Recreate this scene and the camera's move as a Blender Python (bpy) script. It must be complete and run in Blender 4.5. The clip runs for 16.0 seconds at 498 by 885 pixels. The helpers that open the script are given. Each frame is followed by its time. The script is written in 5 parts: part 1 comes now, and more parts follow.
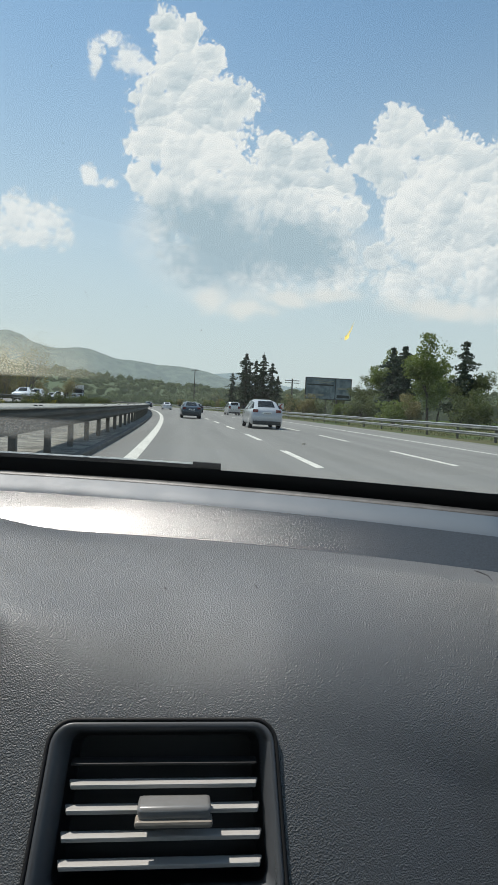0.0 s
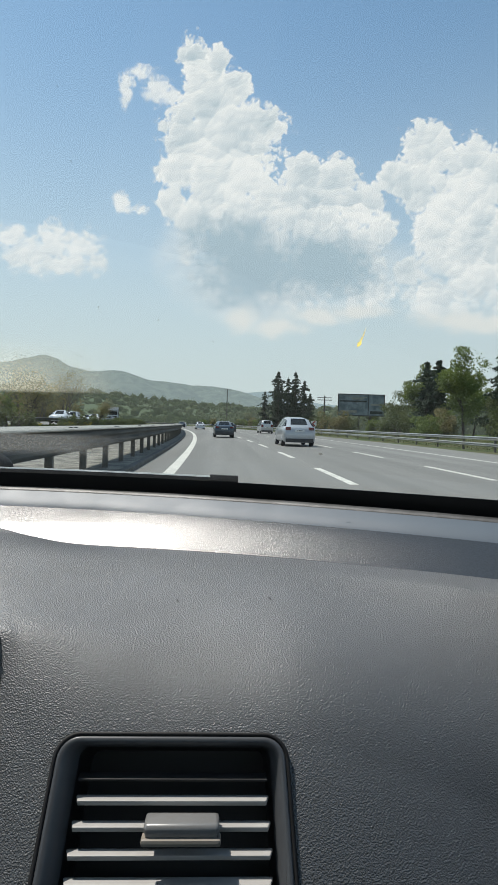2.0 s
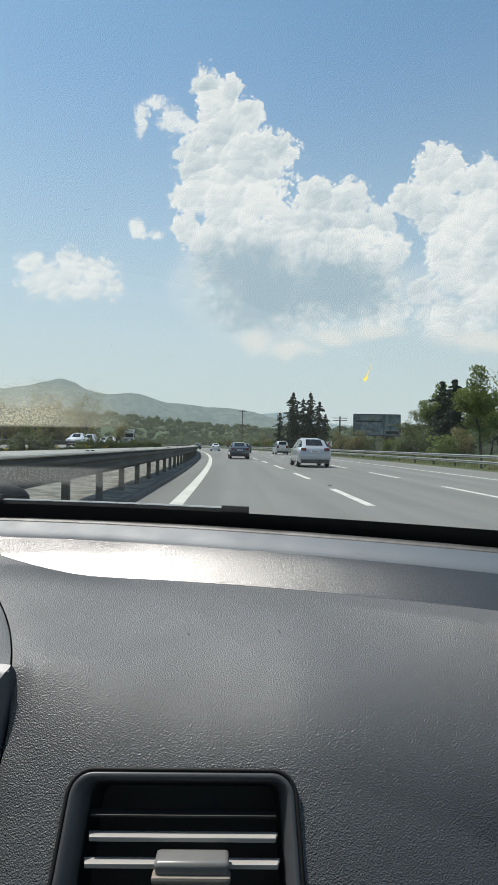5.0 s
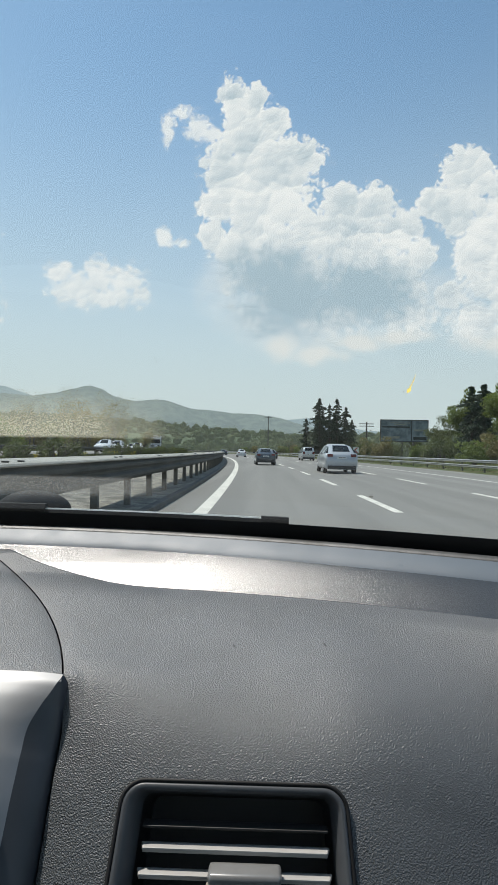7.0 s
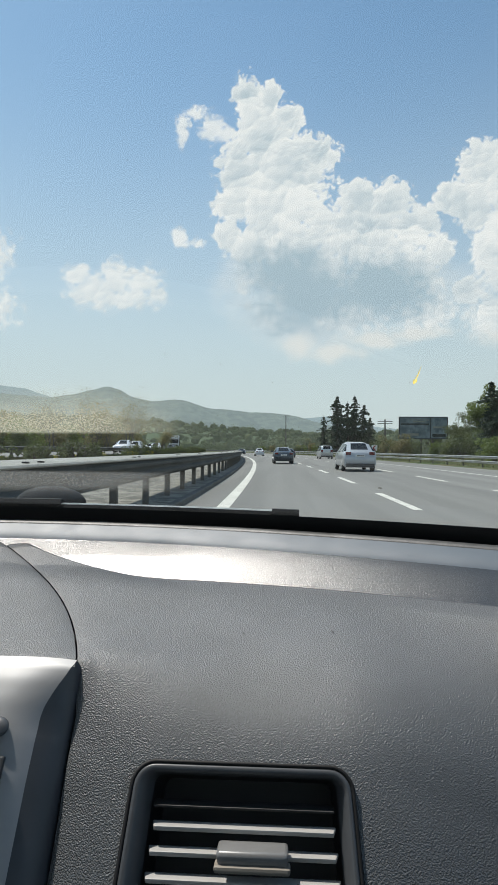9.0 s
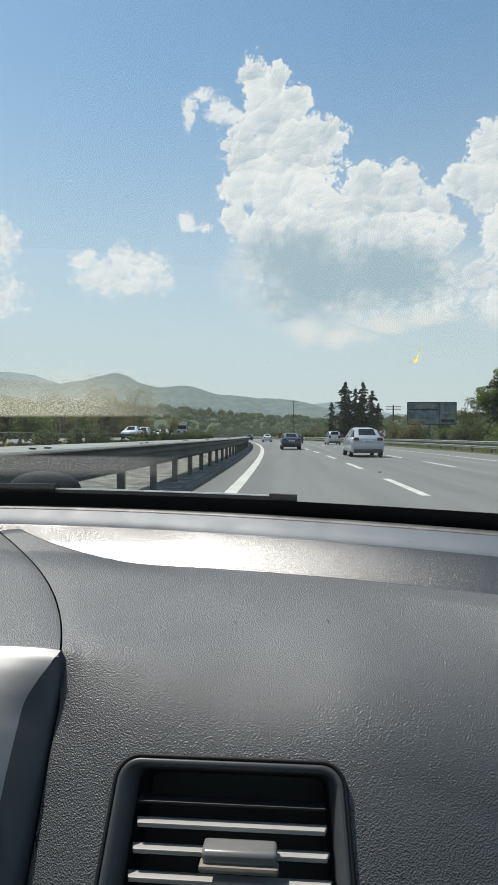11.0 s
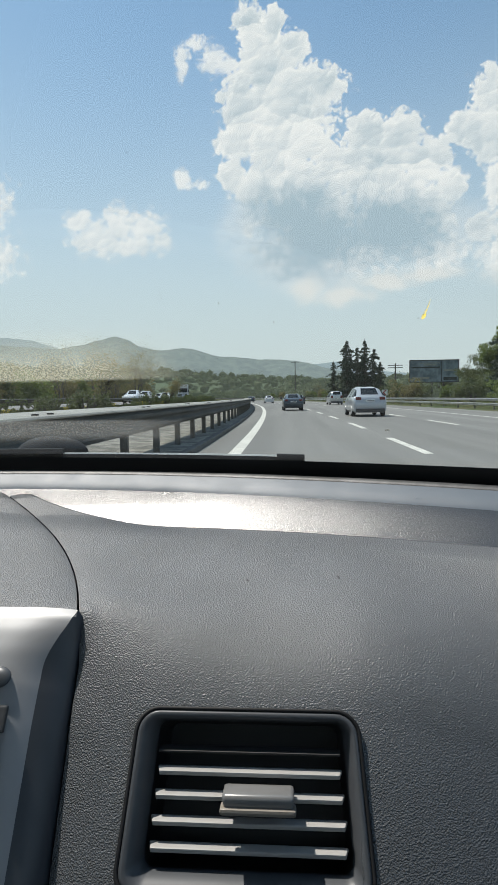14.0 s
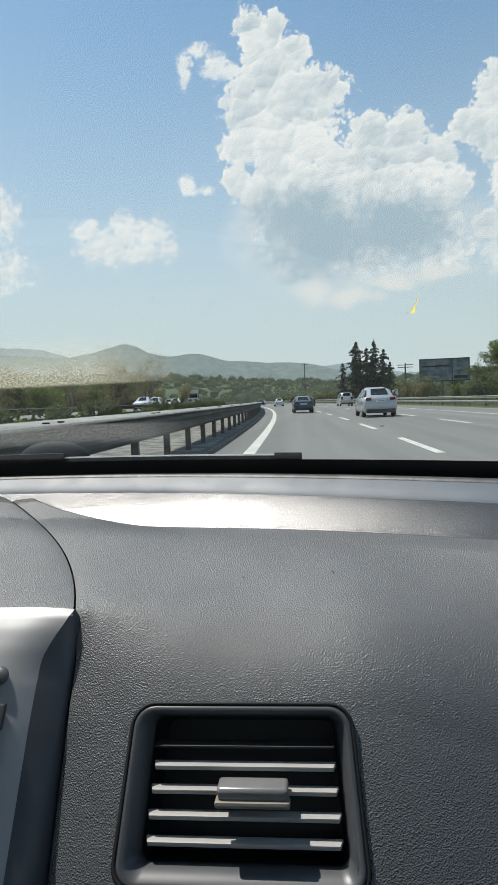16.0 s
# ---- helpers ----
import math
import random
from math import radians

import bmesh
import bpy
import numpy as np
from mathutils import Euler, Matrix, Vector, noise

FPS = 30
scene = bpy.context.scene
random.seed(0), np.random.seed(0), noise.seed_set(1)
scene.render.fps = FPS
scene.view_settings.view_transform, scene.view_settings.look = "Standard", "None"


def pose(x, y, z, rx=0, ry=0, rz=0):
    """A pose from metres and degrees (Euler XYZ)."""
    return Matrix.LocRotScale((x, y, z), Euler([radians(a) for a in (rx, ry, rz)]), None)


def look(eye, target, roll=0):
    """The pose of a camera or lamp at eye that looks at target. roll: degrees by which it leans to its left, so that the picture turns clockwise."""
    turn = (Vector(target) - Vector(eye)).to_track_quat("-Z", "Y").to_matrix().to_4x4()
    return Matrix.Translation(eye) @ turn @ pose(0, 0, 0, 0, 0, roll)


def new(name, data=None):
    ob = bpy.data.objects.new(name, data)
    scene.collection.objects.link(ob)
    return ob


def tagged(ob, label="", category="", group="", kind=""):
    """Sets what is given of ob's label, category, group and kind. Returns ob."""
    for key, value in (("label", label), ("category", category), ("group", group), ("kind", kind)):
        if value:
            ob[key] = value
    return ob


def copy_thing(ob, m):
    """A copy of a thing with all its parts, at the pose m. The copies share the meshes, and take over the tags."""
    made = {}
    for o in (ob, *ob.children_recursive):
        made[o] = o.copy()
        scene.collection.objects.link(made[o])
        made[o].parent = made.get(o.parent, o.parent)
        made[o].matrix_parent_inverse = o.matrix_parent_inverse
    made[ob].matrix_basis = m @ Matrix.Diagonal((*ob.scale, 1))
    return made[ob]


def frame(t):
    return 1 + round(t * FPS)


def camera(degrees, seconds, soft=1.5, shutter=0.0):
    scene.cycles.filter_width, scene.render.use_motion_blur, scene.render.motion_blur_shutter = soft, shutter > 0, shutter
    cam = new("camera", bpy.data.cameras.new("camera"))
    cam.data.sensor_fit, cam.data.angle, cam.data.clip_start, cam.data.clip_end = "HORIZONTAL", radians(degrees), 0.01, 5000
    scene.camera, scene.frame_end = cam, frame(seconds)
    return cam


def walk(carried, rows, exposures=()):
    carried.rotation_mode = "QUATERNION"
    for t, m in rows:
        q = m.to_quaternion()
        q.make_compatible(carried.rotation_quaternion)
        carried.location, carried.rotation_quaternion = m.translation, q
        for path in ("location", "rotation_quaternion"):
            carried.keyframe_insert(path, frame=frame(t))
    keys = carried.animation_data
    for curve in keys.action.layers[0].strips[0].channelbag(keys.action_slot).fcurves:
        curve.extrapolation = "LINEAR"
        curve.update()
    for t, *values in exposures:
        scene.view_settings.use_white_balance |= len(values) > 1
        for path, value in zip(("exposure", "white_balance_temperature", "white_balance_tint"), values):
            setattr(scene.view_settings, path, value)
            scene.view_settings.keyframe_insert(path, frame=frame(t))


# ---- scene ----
# ---- camera and its way: a phone held by the front passenger of a car ----
cam = camera(44.83, 16.0)
walk(cam, [
    (0.0, pose(0.0144, 0.0013, 1.2075, 86.66, -2.73, -5.39)),
    (0.5, pose(0.0203, -0.0016, 1.213, 86.94, -2.46, -4.68)),
    (1.0, pose(0.0327, 0.0121, 1.2074, 87.01, -2.24, -2.77)),
    (1.5, pose(0.0362, 0.0121, 1.198, 87.53, -1.83, -2.27)),
    (2.0, pose(0.0328, 0.0055, 1.2007, 88.29, -1.5, -2.28)),
    (2.5, pose(0.0264, 0.0076, 1.1985, 88.4, -1.83, -3.1)),
    (3.0, pose(0.0339, 0.0061, 1.2033, 88.87, -1.21, -1.96)),
    (5.5, pose(0.0378, -0.0063, 1.2124, 90.31, -0.79, -0.12)),
    (6.0, pose(0.0326, 0.005, 1.2091, 90.21, -0.59, 0.82)),
    (6.5, pose(0.0196, -0.0115, 1.2116, 90.63, -0.76, 0.94)),
    (7.0, pose(0.0226, -0.0083, 1.2172, 90.79, -0.94, 1.64)),
    (7.5, pose(0.0271, -0.001, 1.2106, 90.18, -0.59, 2.71)),
    (8.0, pose(0.0255, -0.0052, 1.2114, 89.8, -0.6, 2.93)),
    (8.5, pose(0.0185, -0.011, 1.2144, 90.45, -0.42, 3.05)),
    (9.0, pose(0.0316, -0.0169, 1.2113, 90.68, -0.33, 3.34)),
    (9.5, pose(0.0207, -0.0082, 1.2123, 90.16, -0.4, 3.9)),
    (12.0, pose(0.0547, 0.0053, 1.2064, 89.29, -0.02, 4.26)),
    (12.5, pose(0.0534, 0.0049, 1.2124, 88.92, 0.7, 4.38)),
    (13.0, pose(0.0225, 0.0083, 1.2008, 87.01, 0.75, 3.96)),
    (13.5, pose(0.023, 0.0074, 1.1951, 85.75, 0.97, 3.72)),
    (14.0, pose(0.0377, 0.0033, 1.2075, 85.72, 0.97, 4.24)),
    (14.5, pose(0.0144, 0.0009, 1.2008, 85.64, 0.95, 4.13)),
    (15.0, pose(0.0218, -0.0032, 1.2049, 85.57, 1.34, 4.45)),
    (15.5, pose(0.0481, -0.0059, 1.2141, 86.14, 2.05, 5.08)),
    (16.0, pose(0.053, -0.0002, 1.2028, 86.1, 2.47, 5.2)),
])
scene.view_settings.exposure = 0.0

# ---- sky, clouds and sun ----
SUN_AZIMUTH, SUN_HEIGHT = radians(57), radians(64)  # to the left of straight ahead, above the horizon
EYE = 1.2  # the height to which the dashboard's profile refers


class Graph:
    """A short way to write shader nodes."""

    def __init__(self, tree):
        self.tree, self.nodes, self.links = tree, tree.nodes, tree.links

    def node(self, kind):
        return self.nodes.new(kind)

    def put(self, socket, value):
        if isinstance(value, bpy.types.NodeSocket):
            self.links.new(value, socket)
        elif value is not None:
            socket.default_value = value

    def math(self, operation, a, b=None, c=None, clamp=False):
        n = self.node("ShaderNodeMath")
        n.operation, n.use_clamp = operation, clamp
        for i, value in enumerate((a, b, c)):
            self.put(n.inputs[i], value)
        return n.outputs[0]

    def vector(self, operation, a, b=None):
        n = self.node("ShaderNodeVectorMath")
        n.operation = operation
        self.put(n.inputs[0], a)
        if operation == "SCALE":
            self.put(n.inputs[3], b)
        else:
            self.put(n.inputs[1], b)
        return n.outputs["Value" if operation in ("LENGTH", "DOT_PRODUCT") else "Vector"]

    def noise(self, at, scale, detail=4.0, rough=0.55, out="Fac"):
        n = self.node("ShaderNodeTexNoise")
        self.put(n.inputs["Vector"], at)
        self.put(n.inputs["Scale"], scale)
        self.put(n.inputs["Detail"], detail)
        self.put(n.inputs["Roughness"], rough)
        return n.outputs[out]

    def cells(self, at, scale, detail=0.0, feature="F1", rough=0.5):
        n = self.node("ShaderNodeTexVoronoi")
        n.feature = feature
        self.put(n.inputs["Vector"], at)
        self.put(n.inputs["Scale"], scale)
        self.put(n.inputs["Detail"], detail)
        self.put(n.inputs["Roughness"], rough)
        return n.outputs["Distance"]

    def steps(self, value, low, high, a=0.0, b=1.0, smooth=True):
        n = self.node("ShaderNodeMapRange")
        n.interpolation_type = "SMOOTHSTEP" if smooth else "LINEAR"
        for i, v in enumerate((value, low, high, a, b)):
            self.put(n.inputs[i], v)
        return n.outputs[0]

    def mix(self, fac, a, b, blend="MIX"):
        n = self.node("ShaderNodeMix")
        n.data_type, n.blend_type = "RGBA", blend
        self.put(n.inputs[0], fac)
        self.put(n.inputs[6], a if isinstance(a, bpy.types.NodeSocket) else (*a, 1))
        self.put(n.inputs[7], b if isinstance(b, bpy.types.NodeSocket) else (*b, 1))
        return n.outputs[2]


# each cloud: middle to the right and up as slopes of the line of sight, half width, half height
TOWER = [(-0.063, 0.589, 0.026, 0.038), (-0.029, 0.583, 0.023, 0.034), (0.005, 0.550, 0.021, 0.025), (-0.034, 0.524, 0.052, 0.059), (0.013, 0.490, 0.047, 0.038), (0.055, 0.492, 0.032, 0.026),
         (-0.073, 0.449, 0.043, 0.064), (-0.098, 0.414, 0.026, 0.030), (-0.095, 0.360, 0.023, 0.027), (-0.005, 0.429, 0.084, 0.076), (0.125, 0.410, 0.039, 0.036), (0.171, 0.407, 0.040, 0.037),
         (0.215, 0.369, 0.038, 0.043), (0.249, 0.331, 0.033, 0.032), (0.125, 0.352, 0.092, 0.058), (-0.024, 0.344, 0.078, 0.041), (0.033, 0.287, 0.093, 0.066), (0.171, 0.276, 0.100, 0.067),
         (0.089, 0.235, 0.110, 0.047), (0.222, 0.225, 0.054, 0.033)]
STREAK = [(0.026, 0.171, 0.028, 0.024), (0.089, 0.162, 0.055, 0.018), (0.144, 0.182, 0.064, 0.016), (0.219, 0.193, 0.056, 0.015), (0.415, 0.182, 0.124, 0.020)]
BANK = [(0.331, 0.461, 0.047, 0.043), (0.271, 0.413, 0.033, 0.028), (0.308, 0.404, 0.040, 0.046), (0.344, 0.339, 0.045, 0.083), (0.297, 0.259, 0.031, 0.031), (0.344, 0.219, 0.063, 0.037),
         (0.415, 0.421, 0.062, 0.061), (0.486, 0.392, 0.062, 0.066), (0.552, 0.414, 0.048, 0.066), (0.583, 0.363, 0.052, 0.073), (0.678, 0.316, 0.069, 0.072), (0.415, 0.301, 0.097, 0.101),
         (0.539, 0.254, 0.122, 0.100), (0.669, 0.217, 0.103, 0.081)]
PUFF = [(-0.352, 0.294, 0.030, 0.024), (-0.325, 0.264, 0.052, 0.032), (-0.285, 0.287, 0.036, 0.040), (-0.246, 0.283, 0.042, 0.034), (-0.212, 0.258, 0.026, 0.024), (-0.278, 0.258, 0.080, 0.028),
         (-0.173, 0.358, 0.022, 0.020), (-0.143, 0.346, 0.018, 0.010), (-0.174, 0.541, 0.013, 0.034), (-0.150, 0.565, 0.020, 0.012), (-0.121, 0.540, 0.030, 0.028), (-0.098, 0.528, 0.022, 0.016),
         (-0.068, 0.271, 0.013, 0.025), (-0.061, 0.236, 0.008, 0.009)]
SHADED = [(0.040, 0.252, 0.111, 0.073), (-0.005, 0.297, 0.075, 0.047), (0.162, 0.267, 0.118, 0.052)]
LEFT = [(-.515, .33, .061, .061), (-.525, .238, .084, .056), (-.62, .219, .112, .084), (-.816, .26, .122, .112)]


def make_world():
    world = bpy.data.worlds.new("sky")
    world.use_nodes = True
    scene.world = world
    g = Graph(world.node_tree)
    g.nodes.clear()
    sky = g.node("ShaderNodeTexSky")
    sky.sky_type, sky.sun_disc, sky.sun_elevation, sky.sun_rotation = "NISHITA", False, SUN_HEIGHT, -SUN_AZIMUTH
    sky.air_density, sky.dust_density, sky.ozone_density, sky.altitude = 1.0, 0.6, 1.0, 100.0
    way = g.node("ShaderNodeTexCoord").outputs["Generated"]
    split = g.node("ShaderNodeSeparateXYZ")
    g.put(split.inputs[0], way)
    x, y, z = split.outputs
    ahead = g.math("MAXIMUM", y, 0.08)
    join = g.node("ShaderNodeCombineXYZ")
    g.put(join.inputs[0], g.math("DIVIDE", x, ahead))
    g.put(join.inputs[1], g.math("DIVIDE", z, ahead))
    p = join.outputs[0]
    # ragged outlines: the place is pushed about by coarse and fine noise
    push = g.vector("SUBTRACT", g.noise(p, 10.0, 2.0, 0.5, "Color"), (0.5, 0.5, 0.5))
    fine = g.vector("SUBTRACT", g.noise(p, 55.0, 4.0, 0.6, "Color"), (0.5, 0.5, 0.5))
    q = g.vector("ADD", g.vector("ADD", p, g.vector("SCALE", push, 0.02)), g.vector("SCALE", fine, 0.016))

    def heap(blobs, soft, at=q):
        body = -1.0
        for u, v, w, h in blobs:
            off = g.vector("MULTIPLY", g.vector("SUBTRACT", at, (u, v, 0)), (0.9 / w, 0.9 / h, 0))
            body = g.math("SMOOTH_MAX", body, g.math("SUBTRACT", 1.0, g.vector("LENGTH", off)), soft)
        return body

    def billow(scale):
        """Round heads of one size: how high they stand, and how far each place on them faces up to the light."""
        n = g.node("ShaderNodeTexVoronoi")
        n.voronoi_dimensions = "2D"
        at = g.vector("ADD", q, (scale * 0.0137, scale * 0.0071, 0))
        g.put(n.inputs["Vector"], at)
        g.put(n.inputs["Scale"], scale)
        facing = g.vector("DOT_PRODUCT", g.vector("SUBTRACT", at, n.outputs["Position"]), (-0.45 * scale, 0.9 * scale, 0))
        return g.math("SUBTRACT", 0.42, n.outputs["Distance"]), facing

    def total_of(values, weights):
        whole = 0.0
        for value, weight in zip(values, weights):
            whole = g.math("MULTIPLY_ADD", value, weight, whole)
        return whole

    slope = g.math("DIVIDE", z, ahead)
    great, small = heap(TOWER + BANK, 0.14), heap(PUFF + LEFT, 0.2)
    heights, facings = zip(*(billow(scale) for scale in (13.0, 27.0, 55.0, 112.0, 230.0)))
    wisps = g.math("SUBTRACT", g.noise(p, 48.0, 8.0, 0.72), 0.5)
    heads = g.math("MULTIPLY_ADD", wisps, 0.9, total_of(heights, (0.42, 0.62, 0.62, 0.48, 0.36)))
    dense = g.math("MULTIPLY_ADD", great, 1.8, heads)
    loose = g.math("ADD", g.math("MULTIPLY", small, 1.5), g.math("MULTIPLY_ADD", wisps, 2.6, g.math("MULTIPLY", heads, 0.55)))
    dim = g.math("MULTIPLY_ADD", g.math("SUBTRACT", g.noise(p, 9.0, 6.0, 0.62), 0.5), 1.3, heap(SHADED, 0.6, p))
    cover = g.math("MAXIMUM", g.steps(dense, -0.1, g.steps(slope, 0.2, 0.40, 0.9, 0.34)), g.math("MULTIPLY", g.steps(loose, 0.12, 1.0), 0.9))
    cover = g.math("MAXIMUM", cover, g.math("MULTIPLY", g.steps(dim, -0.35, 0.35), 0.85))
    # the heads are lit from above and the left and shine through at their thin rims; the thick middle and the base lie in their own shade
    thick = g.steps(dense, 0.1, 1.3)
    broad = g.steps(g.noise(g.vector("ADD", p, (0.31, 0.07, 0)), 8.0, 5.0, 0.6), 0.34, 0.66)
    inner = g.math("MULTIPLY", thick, g.math("MULTIPLY_ADD", broad, 0.30, 0.12))
    base = g.math("MULTIPLY", g.steps(g.math("SUBTRACT", dim, g.math("MULTIPLY", heads, 0.4)), -0.5, 0.85), 0.98)
    lit = total_of(facings, (0.40, 0.34, 0.25, 0.17, 0.1))
    lit = g.math("MULTIPLY", lit, g.math("SUBTRACT", 1.0, g.math("MULTIPLY", base, 0.85)))
    shade = g.math("SUBTRACT", g.math("ADD", g.math("MAXIMUM", base, inner), 0.10), g.math("MULTIPLY", lit, 0.75))
    shade = g.math("ADD", shade, 0.0, clamp=True)
    white = g.mix(shade, CLOUD_WHITE, CLOUD_GREY)
    haze = g.steps(z, 0.62, 0.0)
    blue = g.mix(1.0, sky.outputs[0], SKY_TINT, "MULTIPLY")
    veil = g.mix(g.math("MULTIPLY", haze, 0.95), blue, HORIZON)
    cover = g.math("MULTIPLY", cover, g.steps(z, 0.1, 0.22, 0.35, 1.0))
    total = g.mix(cover, veil, white)
    # thin ragged streaks below the heaped clouds
    thin = g.math("ADD", heap(STREAK, 0.2), g.math("MULTIPLY", g.math("SUBTRACT", g.noise(p, 22.0, 7.0, 0.6), 0.5), 1.5))
    total = g.mix(g.math("MULTIPLY", g.steps(thin, -0.15, 0.8), 0.8), total, STREAK_WHITE)
    back = g.node("ShaderNodeBackground")
    g.put(back.inputs[0], total)
    back.inputs[1].default_value = 0.14
    out = g.node("ShaderNodeOutputWorld")
    g.links.new(back.outputs[0], out.inputs[0])


CLOUD_WHITE, CLOUD_GREY, HORIZON, SKY_TINT = (7.1, 7.1, 7.05), (3.35, 4.25, 4.85), (4.8, 5.35, 5.5), (1.03, 1.20, 1.14)
STREAK_WHITE = (6.5, 6.4, 6.2)
make_world()
sun = new("sun", bpy.data.lights.new("sun", "SUN"))
sun.data.energy, sun.data.angle, sun.data.color = 4.8, radians(0.6), (1, 0.95, 0.87)
toward = Vector((-math.sin(SUN_AZIMUTH) * math.cos(SUN_HEIGHT), math.cos(SUN_AZIMUTH) * math.cos(SUN_HEIGHT), math.sin(SUN_HEIGHT)))
sun.matrix_world = look(toward * 50, (0, 0, 0))


# ---- materials ----
def surface(name, color, rough=0.6, metal=0.0, vary=0.25, scale=8.0, fine=90.0, bump=0.0, bump_scale=300.0, tint=None, random_by="",
            coat=0.0, leaf=0.0, cells=False, distance=0.001, stretch=None, spec=0.5):
    """A surface with colour that varies at two scales and a fine relief. Scales are per metre."""
    m = bpy.data.materials.new(name)
    m.use_nodes = True
    g = Graph(m.node_tree)
    b = g.nodes["Principled BSDF"]
    at = g.node("ShaderNodeTexCoord").outputs["Object"]
    wide = g.noise(g.vector("MULTIPLY", at, stretch) if stretch else at, scale, 3.0)
    grain = g.noise(at, fine, 2.0)
    c = Vector(color)
    other = Vector(tint) if tint else c * (1 - vary)
    mixed = g.mix(g.steps(wide, 0.35, 0.65), tuple(c), tuple(other))
    dark = g.math("MULTIPLY_ADD", grain, vary, 1 - vary * 0.5)
    if random_by:
        source = g.node("ShaderNodeObjectInfo").outputs["Random"] if random_by == "object" else g.node("ShaderNodeNewGeometry").outputs["Random Per Island"]
        dark = g.math("MULTIPLY", dark, g.math("MULTIPLY_ADD", source, 0.7, 0.62))
    both = g.node("ShaderNodeCombineColor")
    for i in range(3):
        g.put(both.inputs[i], dark)
    g.links.new(g.mix(1.0, mixed, both.outputs[0], "MULTIPLY"), b.inputs["Base Color"])
    b.inputs["Metallic"].default_value = metal
    g.put(b.inputs["Roughness"], g.math("MULTIPLY_ADD", wide, 0.16, rough - 0.08))
    b.inputs["Coat Weight"].default_value = coat
    b.inputs["Specular IOR Level"].default_value = spec
    b.inputs["Coat Roughness"].default_value = 0.08
    if bump:
        n = g.node("ShaderNodeBump")
        n.inputs["Strength"].default_value = bump
        n.inputs["Distance"].default_value = distance
        g.put(n.inputs["Height"], g.cells(at, bump_scale, 0.0, "SMOOTH_F1") if cells else g.noise(at, bump_scale, 3.0, 0.6))
        g.links.new(n.outputs[0], b.inputs["Normal"])
    if leaf:
        t = g.node("ShaderNodeBsdfTranslucent")
        t.inputs[0].default_value = (color[0] * 1.6, color[1] * 1.6, color[2] * 1.2, 1)
        mixer = g.node("ShaderNodeMixShader")
        mixer.inputs[0].default_value = leaf
        g.links.new(b.outputs[0], mixer.inputs[1])
        g.links.new(t.outputs[0], mixer.inputs[2])
        g.links.new(mixer.outputs[0], g.nodes["Material Output"].inputs[0])
    return m


def pane_material(name, tint=(1, 1, 1), gloss=1.0, dirt=0.0):
    """Thin clear glass: it lets light through and mirrors by Fresnel."""
    m = bpy.data.materials.new(name)
    m.use_nodes = True
    g = Graph(m.node_tree)
    g.nodes.remove(g.nodes["Principled BSDF"])
    clear = g.node("ShaderNodeBsdfTransparent")
    clear.inputs[0].default_value = (*tint, 1)
    mirror = g.node("ShaderNodeBsdfGlossy")
    mirror.inputs["Roughness"].default_value = 0.02
    fres = g.node("ShaderNodeFresnel")
    fres.inputs[0].default_value = 1.5
    mixer = g.node("ShaderNodeMixShader")
    g.put(mixer.inputs[0], g.math("MULTIPLY", fres.outputs[0], gloss))
    g.links.new(clear.outputs[0], mixer.inputs[1])
    g.links.new(mirror.outputs[0], mixer.inputs[2])
    last = mixer.outputs[0]
    if dirt:
        at = g.node("ShaderNodeTexCoord").outputs["Object"]
        film = g.node("ShaderNodeBsdfDiffuse")
        film.inputs[0].default_value = (0.6, 0.58, 0.52, 1)
        dust = g.node("ShaderNodeMixShader")
        specks = g.steps(g.cells(at, 38.0), 0.045, 0.02)
        few = g.steps(g.noise(at, 5.0), 0.5, 0.62)
        g.put(dust.inputs[0], g.math("ADD", dirt, g.math("MULTIPLY", g.math("MULTIPLY", specks, few), 0.25)))
        g.links.new(last, dust.inputs[1])
        g.links.new(film.outputs[0], dust.inputs[2])
        last = dust.outputs[0]
    g.links.new(last, g.nodes["Material Output"].inputs[0])
    return m


def haze_glow_material(name, color, other, glow, scale):
    """Far hills: leafy slopes with the haze of the air put in as their own glow."""
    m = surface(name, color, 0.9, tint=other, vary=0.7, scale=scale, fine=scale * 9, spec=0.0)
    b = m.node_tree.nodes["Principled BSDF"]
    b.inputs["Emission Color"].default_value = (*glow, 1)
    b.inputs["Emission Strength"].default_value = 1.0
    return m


ASPHALT = surface("worn_asphalt", (0.192, 0.186, 0.170), 0.75, vary=0.2, scale=0.9, stretch=(1, 0.03, 1), fine=60, bump=0.25, bump_scale=140, distance=0.004)
PAINT = surface("road_paint", (0.66, 0.64, 0.57), 0.6, vary=0.2, scale=2.0, fine=40)
GRAVEL = surface("pale_gravel", (0.27, 0.255, 0.215), 0.9, vary=0.6, scale=2.5, fine=22, bump=0.7, bump_scale=40, distance=0.02)
KERB = surface("dark_kerb", (0.11, 0.106, 0.095), 0.85, vary=0.4, scale=2, fine=30)
GRASS = surface("rough_grass", (0.065, 0.09, 0.03), 0.9, tint=(0.11, 0.105, 0.05), vary=0.4, scale=0.25, fine=6, bump=0.6, bump_scale=10, distance=0.05, spec=0.1)
FIELD = surface("open_fields", (0.055, 0.085, 0.03), 0.95, tint=(0.09, 0.10, 0.045), vary=0.35, scale=0.012, fine=0.15, spec=0.0)
STEEL = surface("galvanised_steel", (0.44, 0.45, 0.44), 0.42, metal=0.7, vary=0.3, scale=1.2, fine=25)
